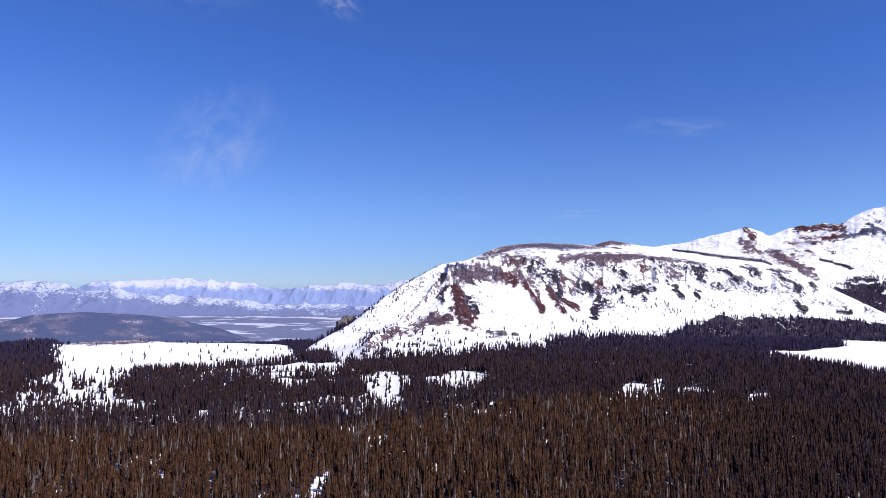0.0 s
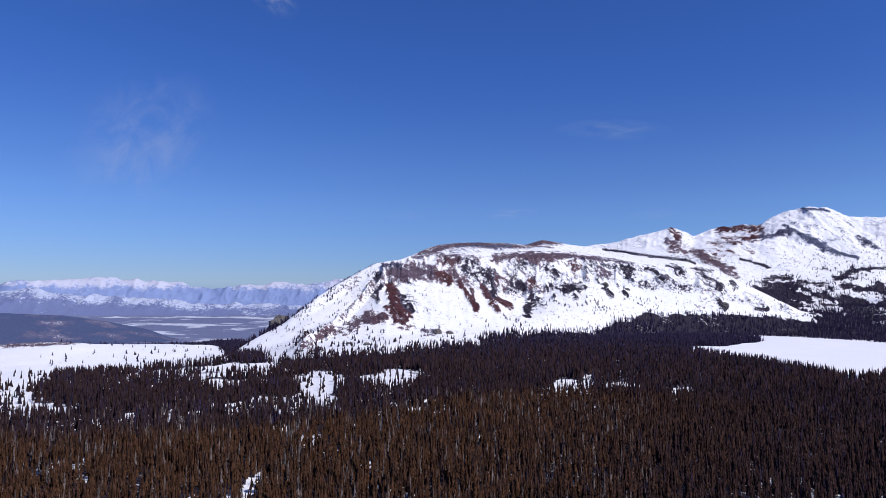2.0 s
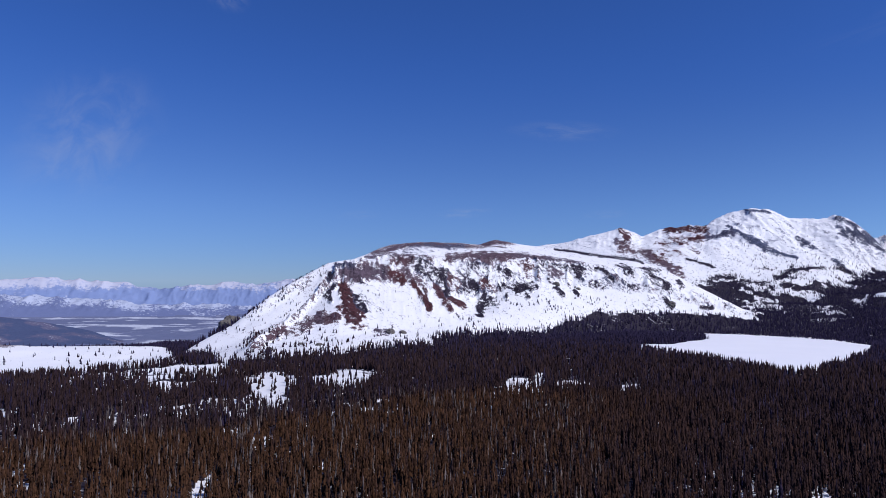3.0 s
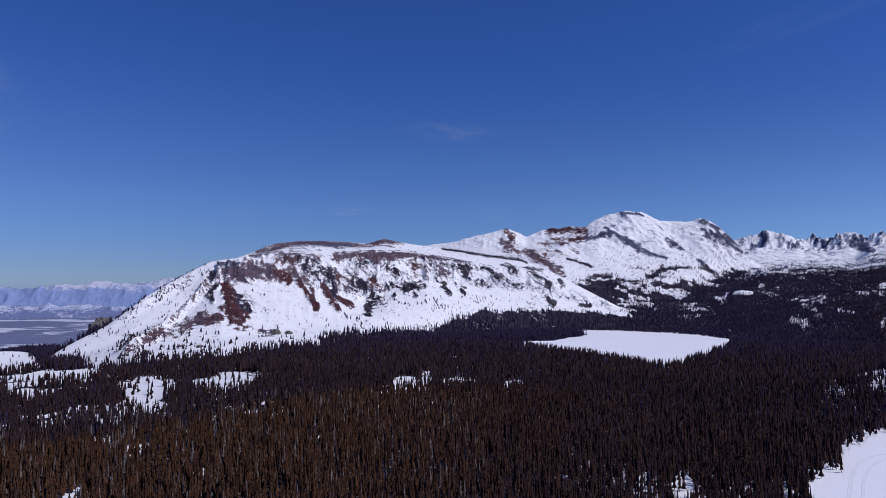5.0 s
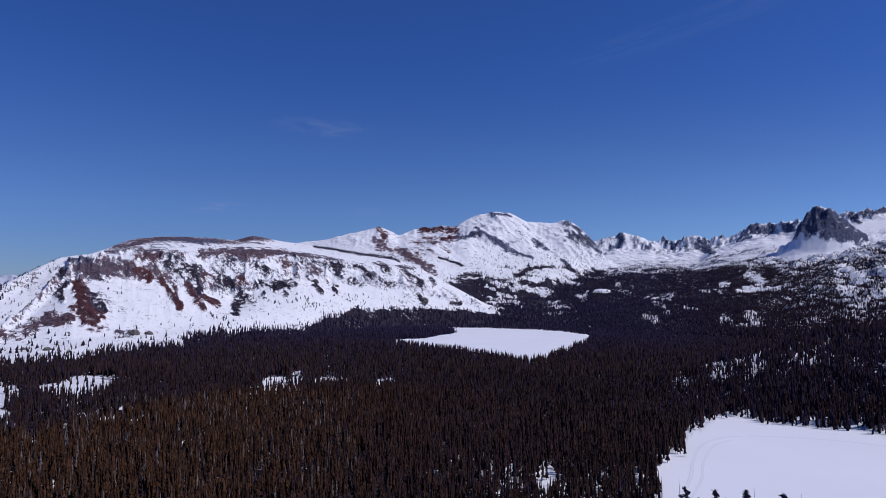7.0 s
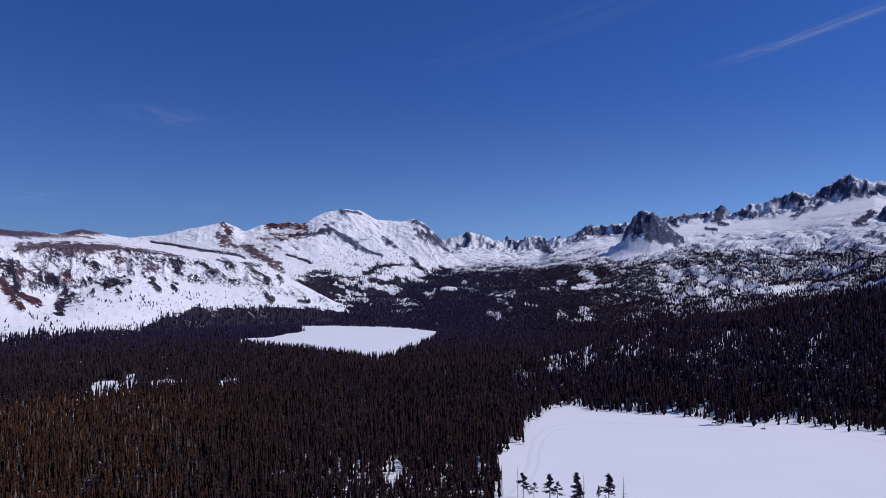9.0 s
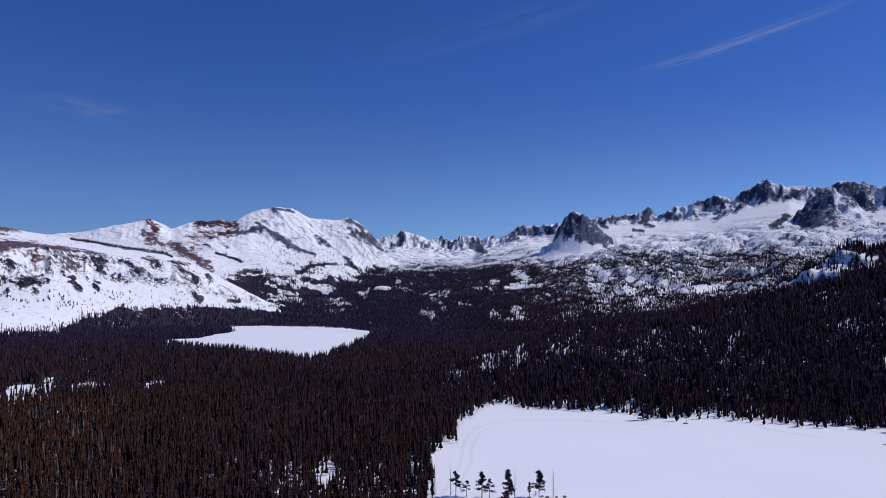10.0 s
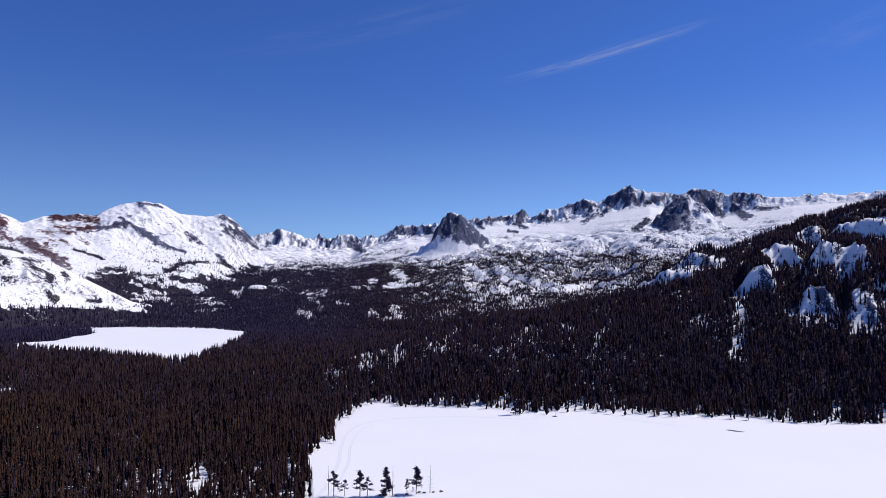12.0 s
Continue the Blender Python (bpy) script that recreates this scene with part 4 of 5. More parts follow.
DENSE = np.where(OWNER == NEAR_HILL, np.clip(1 - 0.68 * np.maximum(ease(fleck + 0.45 * patchy, 0.04, 0.32), 0.6 * ease(gaps, 0.2, 0.4)) * ease(RR, 670, 760) * np.interp(BB, [45, 66, 72, 80], [1, 1, 0.2, 0.12]), 0, 1) * (1 - 0.8 * ease(boss + 0.7 * fleck, 0.32, 0.62)), DENSE)

DENSE = DENSE * (1 - np.maximum(near_soft, far_soft) ** 0.5) * ~near_lake * ~far_lake
# painted tree shade follows the density of the woods, none at the near shore
FLOOR_SHADE = (1 - ease(boss, 0.05, 0.3)) * np.clip(0.90 * DENSE + 0.30 * woods * DENSE - 0.10, 0, 0.95) * (1 - 0.35 * ease(BB, 22, 34) * ease(RR, 480, 400)) * np.where(OWNER == NEAR_HILL, 0.8 + 0.2 * ease(BB, 66, 72), 1.0) * (1 - 0.36 * (OWNER == CIRQUE) * ease(BB, 50, 58)) * np.isin(OWNER, [GROUND, NEAR_HILL, CIRQUE, PEAK, RED_MESA]) * (1 - ease(blur(blur(near_lake.astype(float), 6, 1), 10, 0), 0.02, 0.25))
far_ground = (OWNER == GROUND) & (RR > 1900)
ROCK = np.where(far_ground, 0.62 + 0.38 * fractal(XX, YY * 2.5, 420, 4, 111) + 0.42 * fractal(XX, YY * 1.4, 95, 4, 117), ROCK)
ROCK = np.where(OWNER == DARK_HILL, 0.62 + 0.22 * fractal(XX, YY, 90, 4, 113), ROCK)


# one smooth normal for each point of the sheet, so that the parts of a mountain join without a seam
east = np.stack([np.roll(g, -1, 0) - np.roll(g, 1, 0) for g in (XX, YY, ZZ)], -1)
away = np.stack([np.gradient(g, axis=1) for g in (XX, YY, ZZ)], -1)
NORMAL = np.cross(east, away)
NORMAL /= np.maximum(np.linalg.norm(NORMAL, axis=-1, keepdims=True), 1e-9)
NORMAL *= np.where(NORMAL[..., 2:3] < 0, -1, 1)


def grid_object(name, mask, mats, label="", category="", kind="", slots=None, parent=None):
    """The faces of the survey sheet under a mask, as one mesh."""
    i, j = np.nonzero(mask)
    keep = j < NR - 1
    i, j = i[keep], j[keep]
    i2 = (i + 1) % NB
    quads = np.stack([i * NR + j, i2 * NR + j, i2 * NR + j + 1, i * NR + j + 1], 1)
    used, idx = np.unique(quads, return_inverse=True)
    idx = idx.reshape(quads.shape)
    co = np.stack([XX.ravel()[used], YY.ravel()[used], ZZ.ravel()[used]], 1).astype(np.float32)
    me = bpy.data.meshes.new(name)
    me.vertices.add(len(used))
    me.vertices.foreach_set("co", co.ravel())
    me.loops.add(idx.size)
    me.loops.foreach_set("vertex_index", idx.astype(np.int32).ravel()[::1])
    me.polygons.add(len(idx))
    me.polygons.foreach_set("loop_start", np.arange(0, idx.size, 4, dtype=np.int32))
    me.update(calc_edges=True)
    me.polygons.foreach_set("use_smooth", np.ones(len(idx), bool))
    for key, grid in (("rock", ROCK), ("red", RED), ("floor_shade", FLOOR_SHADE)):
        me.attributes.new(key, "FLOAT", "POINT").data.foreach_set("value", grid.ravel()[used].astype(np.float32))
    for m in mats:
        me.materials.append(m)
    if slots is not None:
        me.polygons.foreach_set("material_index", slots[i, j].astype(np.int32))
    me.update()
    me.normals_split_custom_set_from_vertices(NORMAL.reshape(-1, 3)[used])
    ob = tagged(new(name, me), label, category, kind=kind)
    ob.parent = parent
    return ob


def mountain(name, label, category, mask, parts):
    """A mountain as an empty at its foot with its slopes, cliffs and summits as parts."""
    thing = tagged(new(name), label, category)
    for part_name, sub, part_label in parts:
        grid_object(part_name, mask & sub, [TERRAIN], part_label, parent=thing)
    return thing


lakes = near_lake | far_lake
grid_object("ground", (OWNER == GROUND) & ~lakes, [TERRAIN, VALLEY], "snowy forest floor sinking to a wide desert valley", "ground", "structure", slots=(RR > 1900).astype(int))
grid_object("frozen_lake", near_lake, [LAKE], "frozen lake under smooth white snow", "lake", "structure")
grid_object("frozen_lake", far_lake, [LAKE], "smaller frozen lake ringed by dark conifers", "lake", "structure")
mountain("mesa_mountain", "flat-topped snowy mountain with rust-red volcanic cliffs", "mountain", OWNER == RED_MESA,
         [("lower_slope", LEV_A < 1.9, "white snow slope with small conifers"), ("cliff", (LEV_A >= 1.9) & (LEV_A < 3.1), "rust-red volcanic cliff band"), ("summit_plateau", LEV_A >= 3.1, "wind-bared brown and white plateau")])
mountain("mountain_peak", "snow-covered peak with rust-red crest and dark rock bands", "mountain", OWNER == PEAK,
         [("lower_slope", LEV_B < 1.3, "snow slope with conifer groves"), ("summit", LEV_B >= 1.3, "rust-red and white summit ridge")])
for name, label, span in (("mountain_cirque", "distant jagged snowy peaks above a wooded basin", BB < 55.6), ("mountain_crest", "long snowy crest with gray rock buttresses and cornices", BB >= 55.6)):
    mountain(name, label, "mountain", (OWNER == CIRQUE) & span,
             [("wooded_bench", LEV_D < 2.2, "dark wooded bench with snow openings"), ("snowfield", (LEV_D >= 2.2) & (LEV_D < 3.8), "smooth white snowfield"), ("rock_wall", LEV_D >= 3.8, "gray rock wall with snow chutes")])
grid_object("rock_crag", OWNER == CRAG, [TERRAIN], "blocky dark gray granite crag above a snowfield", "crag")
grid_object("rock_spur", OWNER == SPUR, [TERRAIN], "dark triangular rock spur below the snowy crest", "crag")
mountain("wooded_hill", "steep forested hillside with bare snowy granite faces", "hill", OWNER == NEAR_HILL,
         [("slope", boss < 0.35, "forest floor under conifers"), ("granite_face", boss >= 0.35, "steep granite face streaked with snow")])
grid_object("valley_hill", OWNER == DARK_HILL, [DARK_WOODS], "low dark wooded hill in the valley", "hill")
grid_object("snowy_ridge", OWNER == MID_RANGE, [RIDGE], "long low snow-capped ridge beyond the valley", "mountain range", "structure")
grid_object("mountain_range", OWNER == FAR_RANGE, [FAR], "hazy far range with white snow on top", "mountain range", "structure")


# ---- conifers ----
def on_grid(grid, b, r):
    fb = np.interp(b, spokes, np.arange(NB))
    fr = np.interp(r, rings, np.arange(NR))
    i, j = np.minimum(fb.astype(int), NB - 2), np.minimum(fr.astype(int), NR - 2)
    u, v = fb - i, fr - j
    return (grid[i, j] * (1 - u) + grid[i + 1, j] * u) * (1 - v) + (grid[i, j + 1] * (1 - u) + grid[i + 1, j + 1] * u) * v


def conifer(tiers, points, trunk_sides, seed, bare=0.15, ragged=0.35):
    """A spire of drooping ragged whorls, one unit high and one unit in radius: vertices, triangles, and which are trunk."""
    rng = np.random.default_rng(seed)
    vs, fs, slot = [], [], []
    for k in range(tiers):
        f0 = k / tiers
        top = min(1.0, bare + (1 - bare) * ((k + 1.75) / tiers))
        low = bare + (1 - bare) * f0
        rad = (1 - f0) ** 0.95 * rng.uniform(0.75, 1.15) * (0.95 if k == 0 else 1)
        base = len(vs)
        cx, cy = rng.normal(0, 0.08, 2) * (1 - f0)
        vs.append((cx, cy, top))
        for q in range(points):
            a = 2 * math.pi * (q + rng.uniform(-0.3, 0.3)) / points
            rr = rad * (1 - ragged * (q % 2) - rng.uniform(0, ragged))
            vs.append((cx + rr * math.cos(a), cy + rr * math.sin(a), low + rng.uniform(-0.5, 0.6) * (1 - bare) / tiers))
        for q in range(points):
            fs.append((base, base + 1 + q, base + 1 + (q + 1) % points))
            slot.append(0)
    if trunk_sides:
        base = len(vs)
        for z, rr in ((-0.03, 0.11), (0.8, 0.05)):
            for q in range(trunk_sides):
                a = 2 * math.pi * q / trunk_sides
                vs.append((rr * math.cos(a), rr * math.sin(a), z))
        for q in range(trunk_sides):
            q2 = (q + 1) % trunk_sides
            fs += [(base + q, base + q2, base + trunk_sides + q2), (base + q, base + trunk_sides + q2, base + trunk_sides + q)]
            slot += [1, 1]
    return np.array(vs), np.array(fs), np.array(slot)


def raw_mesh(name, verts, tris, slots, mats, tint):
    me = bpy.data.meshes.new(name)
    me.vertices.add(len(verts))
    me.vertices.foreach_set("co", verts.astype(np.float32).ravel())
    me.loops.add(tris.size)
    me.loops.foreach_set("vertex_index", tris.astype(np.int32).ravel())
    me.polygons.add(len(tris))
    me.polygons.foreach_set("loop_start", np.arange(0, tris.size, 3, dtype=np.int32))
    for m in mats:
        me.materials.append(m)
    me.polygons.foreach_set("material_index", slots.astype(np.int32))
    me.attributes.new("tint", "FLOAT", "POINT").data.foreach_set("value", tint.astype(np.float32))
    me.update(calc_edges=True)
    return me


def forest(name, label, spots, shapes, seed):
    """One mesh of many conifers. spots: x, y, z, height, radius, tint."""
    rng = np.random.default_rng(seed)
    pick = rng.integers(0, len(shapes), len(spots))
    V, F, S, T, off = [], [], [], [], 0
    for k, (vs, fs, sl) in enumerate(shapes):
        p = spots[pick == k]
        if not len(p):
            continue
        a = rng.uniform(0, 2 * math.pi, len(p))
        ca, sa = np.cos(a)[:, None], np.sin(a)[:, None]
        x = (vs[None, :, 0] * ca - vs[None, :, 1] * sa) * p[:, 4:5] + p[:, 0:1]
        y = (vs[None, :, 0] * sa + vs[None, :, 1] * ca) * p[:, 4:5] + p[:, 1:2]
        z = vs[None, :, 2] * p[:, 3:4] + p[:, 2:3]
        V.append(np.stack([x, y, z], -1).reshape(-1, 3))
        F.append((fs[None] + (off + np.arange(len(p)) * len(vs))[:, None, None]).reshape(-1, 3))
        S.append(np.tile(sl, len(p)))
        T.append(np.repeat(p[:, 5], len(vs)))
        off += len(p) * len(vs)
    me = raw_mesh(name, np.concatenate(V), np.concatenate(F), np.concatenate(S), [CROWN, BARK], np.concatenate(T))
    return tagged(new(name, me), label, "forest", kind="stuff")


def sow(b0, b1, r0, r1, per_m2, seed, tall=(11, 17), slim=(0.065, 0.105)):
    """Random tree places in a sector, kept by the density of the woods there."""
    rng = np.random.default_rng(seed)
    n = int(0.5 * math.radians(b1 - b0) * (r1 ** 2 - r0 ** 2) * per_m2)
    b = rng.uniform(b0, b1, n)
    r = np.sqrt(rng.uniform(r0 ** 2, r1 ** 2, n))
    d = on_grid(DENSE, b, r)
    clump = fractal(r * np.sin(np.radians(b)), r * np.cos(np.radians(b)), 13, 2, 127)
    keep = rng.uniform(0, 1, n) < d * np.where(d < 0.9, 1 + 1.3 * clump, 1 + 0.25 * np.minimum(clump, 0))
    b, r, d = b[keep], r[keep], d[keep]
    z = on_grid(ZZ, b, r)
    x, y = r * np.sin(np.radians(b)), r * np.cos(np.radians(b))
    stand = 0.5 + 0.5 * fractal(x, y, 90, 3, 121)
    alone = (d < 0.35) & ((r > 960) | (b < 0))
    h = rng.uniform(tall[0], tall[1], len(b)) * (0.75 + 0.4 * stand) * np.where(alone, np.interp(r, [600, 1000, 1300], [0.85, 0.65, 0.5]), np.interp(r, [1500, 2000], [1.0, 0.75]))
    h = h * np.where(b < 31, np.interp(z, [70, 150], [1.0, 0.6]), 1.0)
    rad = h * rng.uniform(slim[0], slim[1], len(b)) * np.where(alone, 1.75, 1.0)
    # near trees browner as sunlit, far ones bluer as hazed, by tint alone
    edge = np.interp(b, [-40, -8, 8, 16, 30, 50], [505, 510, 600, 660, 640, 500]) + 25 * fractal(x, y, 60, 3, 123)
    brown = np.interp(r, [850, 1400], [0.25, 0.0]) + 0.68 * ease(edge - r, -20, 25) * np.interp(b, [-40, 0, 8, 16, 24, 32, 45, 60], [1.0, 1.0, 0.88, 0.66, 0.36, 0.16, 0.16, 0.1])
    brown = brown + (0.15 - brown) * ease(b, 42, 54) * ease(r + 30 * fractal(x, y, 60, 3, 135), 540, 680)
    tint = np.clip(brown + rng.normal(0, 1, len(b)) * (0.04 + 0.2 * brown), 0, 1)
    tint = np.where(rng.uniform(0, 1, len(b)) < 0.09 * (b < 22) * (r < 620), 1.6, tint)
    return np.stack([x, y, z - 0.3, h, rad, tint, b, r], 1)


fine_trees = [conifer(6, 5, 3, 200 + k, bare=0.16) for k in range(6)]
mid_trees = [conifer(4, 4, 0, 220 + k, bare=0.08) for k in range(6)]
small_trees = [conifer(2, 4, 0, 240 + k, bare=0.03) for k in range(5)]
tiny_trees = [conifer(2, 3, 0, 260 + k, bare=0.0) for k in range(4)]
close = sow(-36, 95, 215, 470, 0.088, 1, (9, 15), (0.115, 0.165))
by_range = close[np.argsort(close[:, 7])]
nearest = (by_range[:, 7] > 286) & (by_range[:, 6] > -33) & (by_range[:, 6] < 46.5)
single = by_range[nearest][:280]
rest = np.concatenate([by_range[~nearest], by_range[nearest][280:]])


def conifer_things(places):
    """Pines told apart one by one: a trunk and a crown each, six shapes in all."""
    models = []
    for k in range(6):
        thing = tagged(new("pine_tree"), "slender brown-green lodgepole pine in the snowy forest", "tree", "pines at the forest edge")
        vs, fs, sl = conifer(11, 9, 6, 300 + k, bare=0.10)
        tint = np.full(len(vs), 0.55 + 0.08 * k)
        for name, slot, mat in (("trunk", 1, BARK), ("crown", 0, CROWN)):
            tri = fs[sl == slot]
            used, idx = np.unique(tri, return_inverse=True)
            ob = new(name, raw_mesh(name, vs[used], idx.reshape(-1, 3), np.zeros(len(tri)), [mat], tint[used]))
            ob.parent = thing
        models.append(thing)
    rng = random.Random(9)
    for n, (x, y, z, h, rad, tint, b, r) in enumerate(places):
        m = pose(x, y, z, 0, 0, rng.uniform(0, 360)) @ Matrix.Diagonal((rad, rad, h, 1))
        if n < 6:
            models[n].matrix_basis = m
        else:
            k = rng.randrange(6)
            keep = models[k].matrix_basis.copy()
            models[k].matrix_basis = Matrix.Identity(4)
            copy_thing(models[k], m)
            models[k].matrix_basis = keep


conifer_things(single)
forest("pine_forest", "dense brown-green lodgepole pines in old snow", rest, fine_trees, 2)
forest("pine_forest", "dense conifer forest with snow between trunks", sow(-36, 95, 470, 760, 0.078, 3, (8.5, 14.5), (0.135, 0.195)), mid_trees, 4)
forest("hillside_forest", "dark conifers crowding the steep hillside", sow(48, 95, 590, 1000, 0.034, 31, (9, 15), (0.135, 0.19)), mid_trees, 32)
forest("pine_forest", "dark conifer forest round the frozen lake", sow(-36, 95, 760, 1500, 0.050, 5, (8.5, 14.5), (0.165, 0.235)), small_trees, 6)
forest("mountain_forest", "dark haze-blue conifers among snowy granite knobs", sow(38, 80, 1500, 2600, 0.018, 33, (7, 12), (0.20, 0.28)), tiny_trees, 34)
forest("mountain_forest", "sparse haze-blue conifers below the far snowy peaks", sow(38, 62, 2750, 3080, 0.016, 35, (6, 10), (0.24, 0.33)), tiny_trees, 36)
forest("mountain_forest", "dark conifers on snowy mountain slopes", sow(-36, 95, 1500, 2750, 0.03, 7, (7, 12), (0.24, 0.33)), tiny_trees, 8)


# ---- frozen shore: lone pines, snags, rocks, tracks ----
def part(name, bm, mat, parent, label=""):
    me = bpy.data.meshes.new(name)
    bm.to_mesh(me)
    bm.free()
    me.materials.append(mat)
    ob = new(name, me)
    ob.parent = parent
    return tagged(ob, label)


def tube(bm, path, sides=6):
    """A tapered round limb along (point, radius) pairs."""
    loops = []
    for k, (p, r) in enumerate(path):
        a, b = path[max(k - 1, 0)][0], path[min(k + 1, len(path) - 1)][0]
        q = (b - a).to_track_quat("Z", "Y")
        loops.append([bm.verts.new(p + q @ Vector((r * math.cos(2 * math.pi * i / sides), r * math.sin(2 * math.pi * i / sides), 0))) for i in range(sides)])
    for lo, hi in zip(loops, loops[1:]):
        for i in range(sides):
            bm.faces.new((lo[i], lo[(i + 1) % sides], hi[(i + 1) % sides], hi[i]))
    bm.faces.new(loops[-1])


def tuft(bm, at, size, count, rng):
    """A spray of needle blades round a point."""
    for _ in range(count):
        way = Vector((rng.gauss(0, 1), rng.gauss(0, 1), rng.gauss(0.25, 0.6))).normalized()
        side = way.cross(Vector((rng.gauss(0, 1), rng.gauss(0, 1), rng.gauss(0, 1)))).normalized() * size * 0.28
        root = at + Vector((rng.gauss(0, 1), rng.gauss(0, 1), rng.gauss(0, 0.6))) * size * 0.45
        tip = root + way * size * rng.uniform(0.6, 1.1)
        bm.faces.new([bm.verts.new(root - side), bm.verts.new(root + side), bm.verts.new(tip)])


def lone_pine(x, y, height, lean, limbs, reach, bare, seed, label, dead=False):
    rng = random.Random(seed)
    tree = tagged(new("snag" if dead else "lone_pine"), label, "dead tree" if dead else "tree", "trees on the frozen shore")
    tree.matrix_basis = pose(x, y, -0.1)
    spine = [Vector((lean * height * f ** 1.4 + rng.uniform(-0.1, 0.1), 0.25 * lean * height * f, height * f)) for f in (0, 0.2, 0.4, 0.6, 0.8, 1.0)]
    thick = height * (0.014 if dead else 0.022)
    bm = bmesh.new()
    tube(bm, [(p, thick * (1.05 - k / 5.2)) for k, p in enumerate(spine)], 7)
    part("trunk", bm, SNAG if dead else BARK, tree)
    needles = bmesh.new()
    for k in range(limbs):
        f = bare + (0.97 - bare) * (k + rng.uniform(0, 0.6)) / limbs
        i = min(int(f * 5), 4)
        root = spine[i].lerp(spine[i + 1], f * 5 - i)
        a = rng.uniform(0, 2 * math.pi)
        long = reach * height * (1.08 - ((f - bare) / (1 - bare)) ** 1.3) * rng.uniform(0.75, 1.35)
        tip = root + Vector((math.cos(a) * long, math.sin(a) * long, long * rng.uniform(-0.12, 0.3)))
        mid = root.lerp(tip, 0.5) + Vector((0, 0, -0.06 * long))
        bm = bmesh.new()
        tube(bm, [(root, thick * 0.32), (mid, thick * 0.22), (tip, thick * 0.08)], 4)
        part("branch", bm, SNAG if dead else BARK, tree)
        if not dead:
            for g in (0.35, 0.6, 0.82, 1.0):
                tuft(needles, root.lerp(tip, g), 0.062 * height * rng.uniform(0.8, 1.3), 13, rng)
    if dead:
        needles.free()
    else:
        tuft(needles, spine[-1], 0.05 * height, 20, rng)
        part("crown", needles, CROWN, tree)
    return tree


lone_pine(247, 220, 12.0, -0.06, 16, 0.26, 0.40, 1, "open-crowned dark pine leaning on the frozen shore")
lone_pine(250, 216, 7.6, 0.10, 11, 0.36, 0.35, 2, "short flat-topped dark pine beside a taller one")
lone_pine(254, 209.5, 12.4, -0.05, 20, 0.23, 0.30, 3, "dark pine with a bushy top and bare lower trunk")
lone_pine(256.5, 207, 9.0, 0.08, 12, 0.26, 0.35, 4, "dark pine with a split trunk on snow")
lone_pine(262, 200, 13.6, 0.0, 34, 0.20, 0.04, 5, "tall dense dark pine branched to the ground")
lone_pine(273.5, 190.5, 13.2, 0.0, 22, 0.22, 0.30, 6, "straight dark pine with tiered branches on the ice")
lone_pine(272, 195, 7.0, -0.03, 14, 0.13, 0.35, 7, "small thin young pine on the frozen shore")
lone_pine(275, 193.5, 2.6, 0.0, 12, 0.55, 0.1, 8, "low bushy pine shrub in the snow")
lone_pine(264.5, 198, 15.0, 0.0, 14, 0.07, 0.3, 9, "bare grey dead pine trunk beside a dense pine", dead=True)
lone_pine(279.5, 186.5, 14.0, 0.02, 22, 0.13, 0.15, 10, "bare grey dead pine with thin twigs", dead=True)
lone_pine(246, 222.5, 15.5, -0.05, 6, 0.05, 0.5, 14, "thin bare grey snag behind an open pine", dead=True)
lone_pine(403, 351, 9.0, 0.0, 18, 0.2, 0.1, 11, "small dark pine standing alone on the snowy shore")
lone_pine(492, 254, 15.0, 0.0, 26, 0.2, 0.05, 12, "dark pine standing forward of the forest on snow")
lone_pine(504, 225, 9.0, 0.04, 12, 0.06, 0.3, 13, "thin grey snag beside a shore boulder", dead=True)


def rock(x, y, size, seed, label):
    rng = random.Random(seed)
    bm = bmesh.new()
    bmesh.ops.create_icosphere(bm, subdivisions=2, radius=1)
    for v in bm.verts:
        n = noise.noise(v.co * 1.3 + Vector((seed, 0, 0)))
        v.co = Vector((v.co.x * size * 1.5, v.co.y * size, v.co.z * size * 0.55)) * (1 + 0.5 * n)
    me = bpy.data.meshes.new("shore_rock")
    bm.to_mesh(me)
    bm.free()
    me.materials.append(STONE)
    ob = tagged(new("shore_rock", me), label, "rock", "rocks on the frozen shore")
    ob.matrix_basis = pose(x, y, size * 0.1, 0, 0, rng.uniform(0, 360))


for n, (x, y, size) in enumerate([(270, 193.5, 0.9), (276.5, 191, 0.8), (277.5, 188.5, 0.9), (281, 185.5, 0.7), (284, 183, 0.9), (265.5, 196.5, 0.6), (505.5, 226.5, 1.2)]):
    rock(x, y, size, 30 + n, "low dark boulder poking through lake snow")


def outcrop(name, b, r, z, size, seed, label, mat):
    bm = bmesh.new()
    bmesh.ops.create_icosphere(bm, subdivisions=4, radius=1)
    for v in bm.verts:
        p = v.co * 1.6 + Vector((seed * 3.1, 0, 0))
        n = noise.ridged_multi_fractal(p, 0.9, 2.1, 5, 1.0, 2.0) - 1.0
        v.co = Vector((v.co.x * size[0], v.co.y * size[1], v.co.z * size[2])) * (1 + 0.22 * n)
    me = bpy.data.meshes.new(name)
    bm.to_mesh(me)
    bm.free()
    me.materials.append(mat)
    ob = tagged(new(name, me), label, "rock")
    ob.matrix_basis = pose(*polar(b, r), z, 0, 0, seed * 40)


outcrop("rock_outcrop", -7.5, 1650, -12, (30, 30, 34), 1, "pale rocky knob rising behind the snowy slope", STONE)
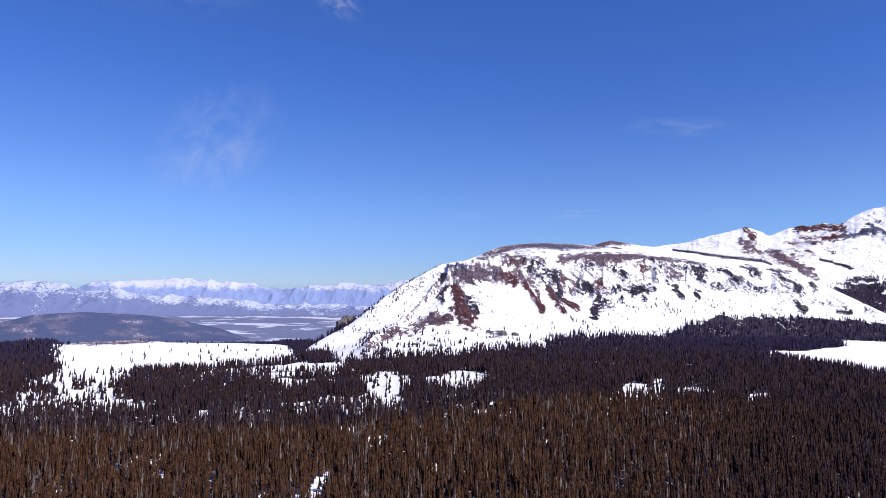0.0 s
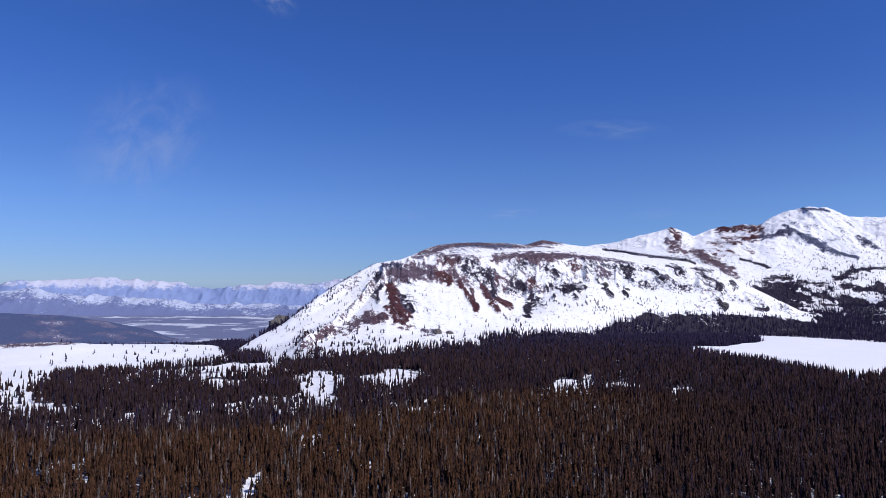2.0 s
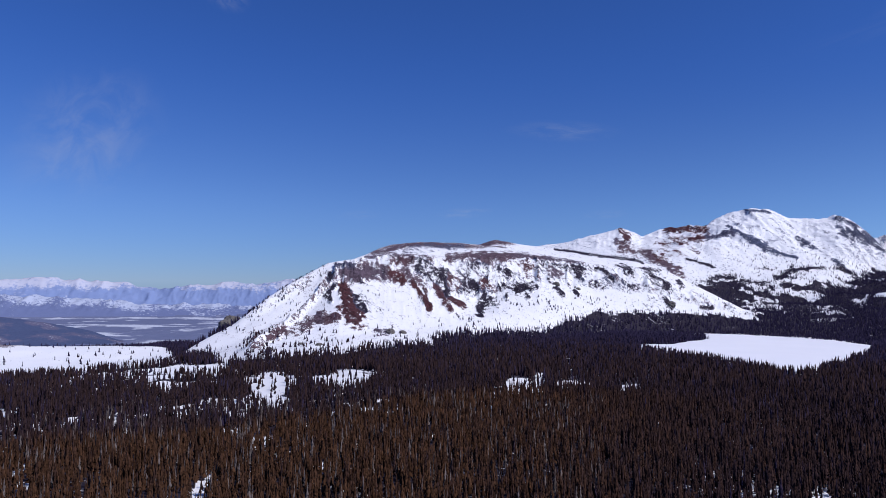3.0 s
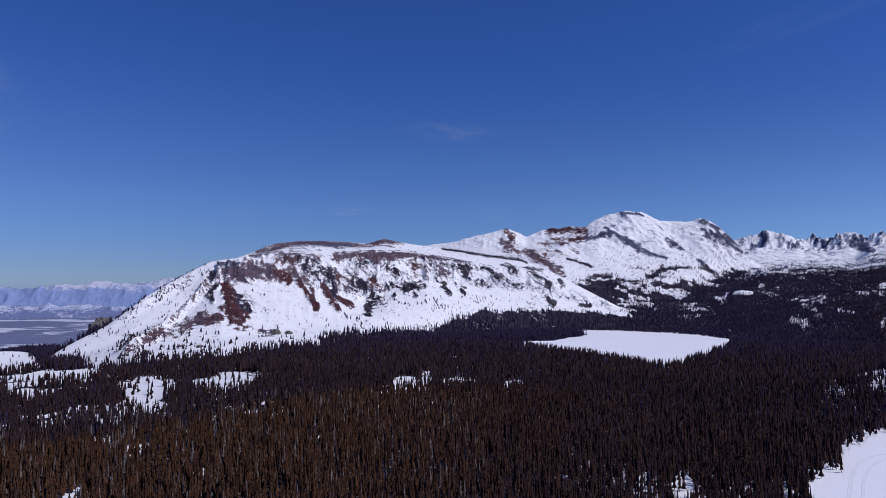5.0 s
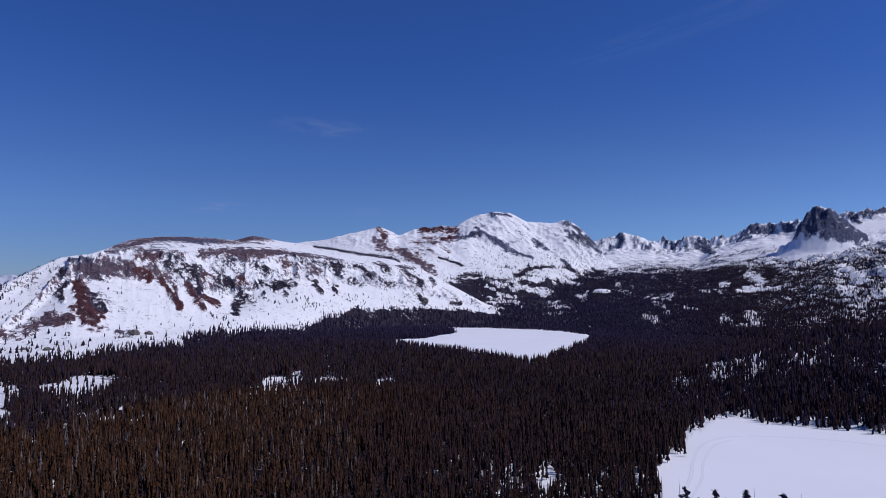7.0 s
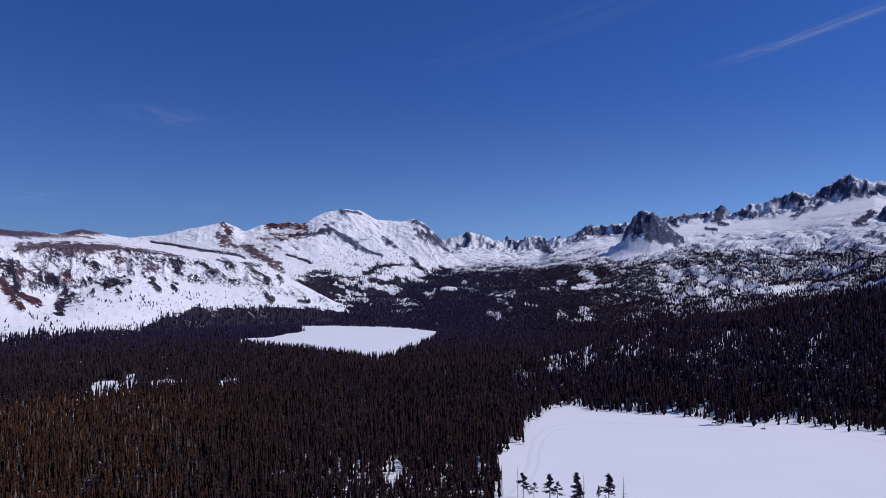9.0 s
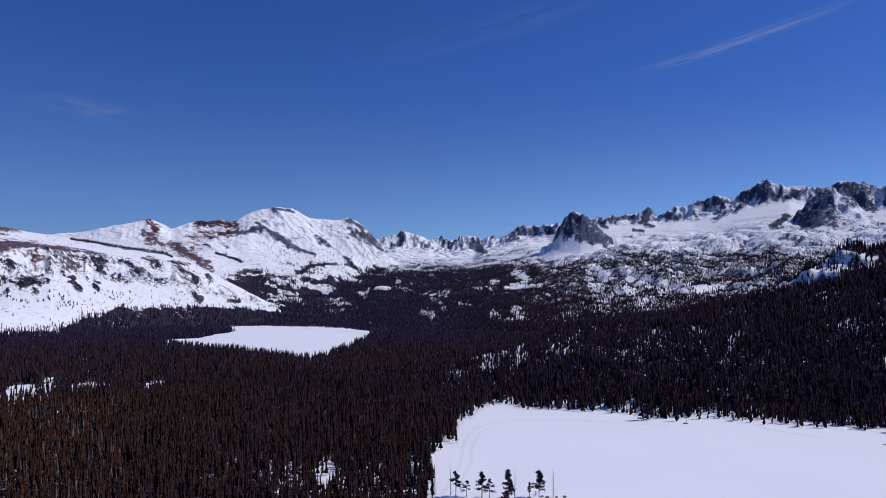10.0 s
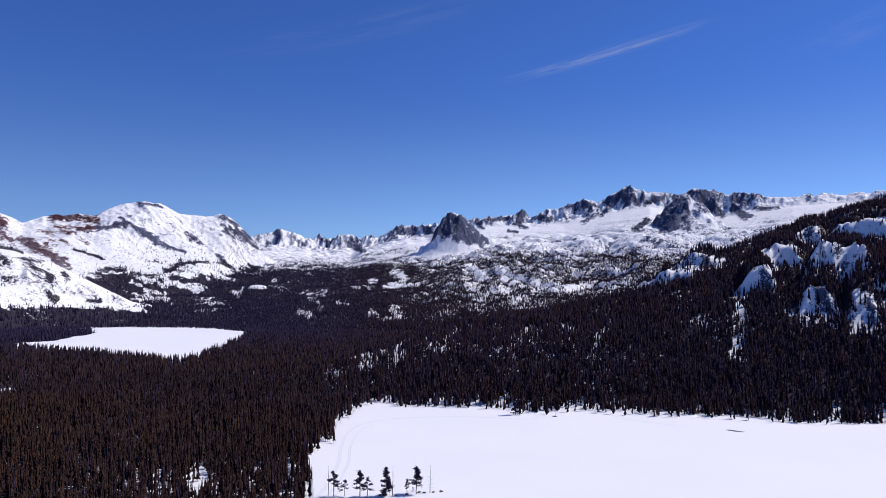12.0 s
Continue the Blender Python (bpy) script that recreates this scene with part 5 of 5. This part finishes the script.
for n, (b, r, wide) in enumerate([(-0.75, 1054, 6), (4.9, 1160, 9), (5.9, 1170, 7), (-2.2, 1075, 5), (-4.6, 1060, 5), (27.0, 1715, 12), (18.2, 1620, 9), (19.9, 1640, 6)]):
    level = float(on_grid(ZZ, np.array([b]), np.array([float(r)]))[0])
    outcrop("rock_outcrop", b, r, level - 1, (wide, wide * 0.8, wide * 0.7), 10 + n, "dark rock outcrop jutting from the mountain snow", STONE)


def snow_track(points, width, label):
    """A packed strip pressed along a smooth line on the lake snow."""
    pts = [Vector((x, y, 0)) for x, y in points]
    line = []
    for k in range(len(pts) - 1):
        p0, p1, p2, p3 = pts[max(k - 1, 0)], pts[k], pts[k + 1], pts[min(k + 2, len(pts) - 1)]
        for u in (0, 0.2, 0.4, 0.6, 0.8):
            line.append(0.5 * (2 * p1 + (p2 - p0) * u + (2 * p0 - 5 * p1 + 4 * p2 - p3) * u * u + (3 * p1 - p0 - 3 * p2 + p3) * u ** 3))
    bm = bmesh.new()
    prev = None
    profile = ((-0.75, 0.02), (-0.5, 0.07), (-0.42, 0.04), (0.42, 0.04), (0.5, 0.07), (0.75, 0.02))
    for a, b in zip(line, line[1:]):
        side = (b - a).normalized().cross(Vector((0, 0, 1)))
        now = [bm.verts.new(a + side * u * width + Vector((0, 0, z))) for u, z in profile]
        if prev:
            for i in range(len(now) - 1):
                bm.faces.new((prev[i], prev[i + 1], now[i + 1], now[i]))
        prev = now
    me = bpy.data.meshes.new("snow_track")
    bm.to_mesh(me)
    bm.free()
    me.materials.append(TRACK)
    tagged(new("snow_track", me), label, "track", kind="structure")


snow_track([(243, 226), (266, 240), (295, 261), (321, 283), (351, 306), (376, 320), (397, 324), (416, 321)], 1.6, "packed vehicle track curving along the lake shore")
snow_track([(248, 224), (270, 237), (299, 257), (325, 279), (354, 300), (378, 313), (398, 317)], 1.2, "second packed track on the lake snow")
snow_track([(416, 321), (438, 305), (462, 279), (475, 251), (496, 223)], 1.6, "long packed track across the lake snow")
snow_track([(532, 182), (530, 159), (528, 131)], 1.2, "faint ski track across the lake snow")

bm = bmesh.new()
rim = [bm.verts.new((537 + 2.2 * math.cos(a) + 0.5 * math.sin(3 * a), 100 + 6.5 * math.sin(a) + 0.8 * math.cos(2 * a), 0.05)) for a in (2 * math.pi * k / 18 for k in range(18))]
bm.faces.new(rim)
me = bpy.data.meshes.new("melt_pool")
bm.to_mesh(me)
bm.free()
me.materials.append(ICE)
tagged(new("melt_pool", me), "small dark wet opening in the lake snow", "melt pool", kind="structure")
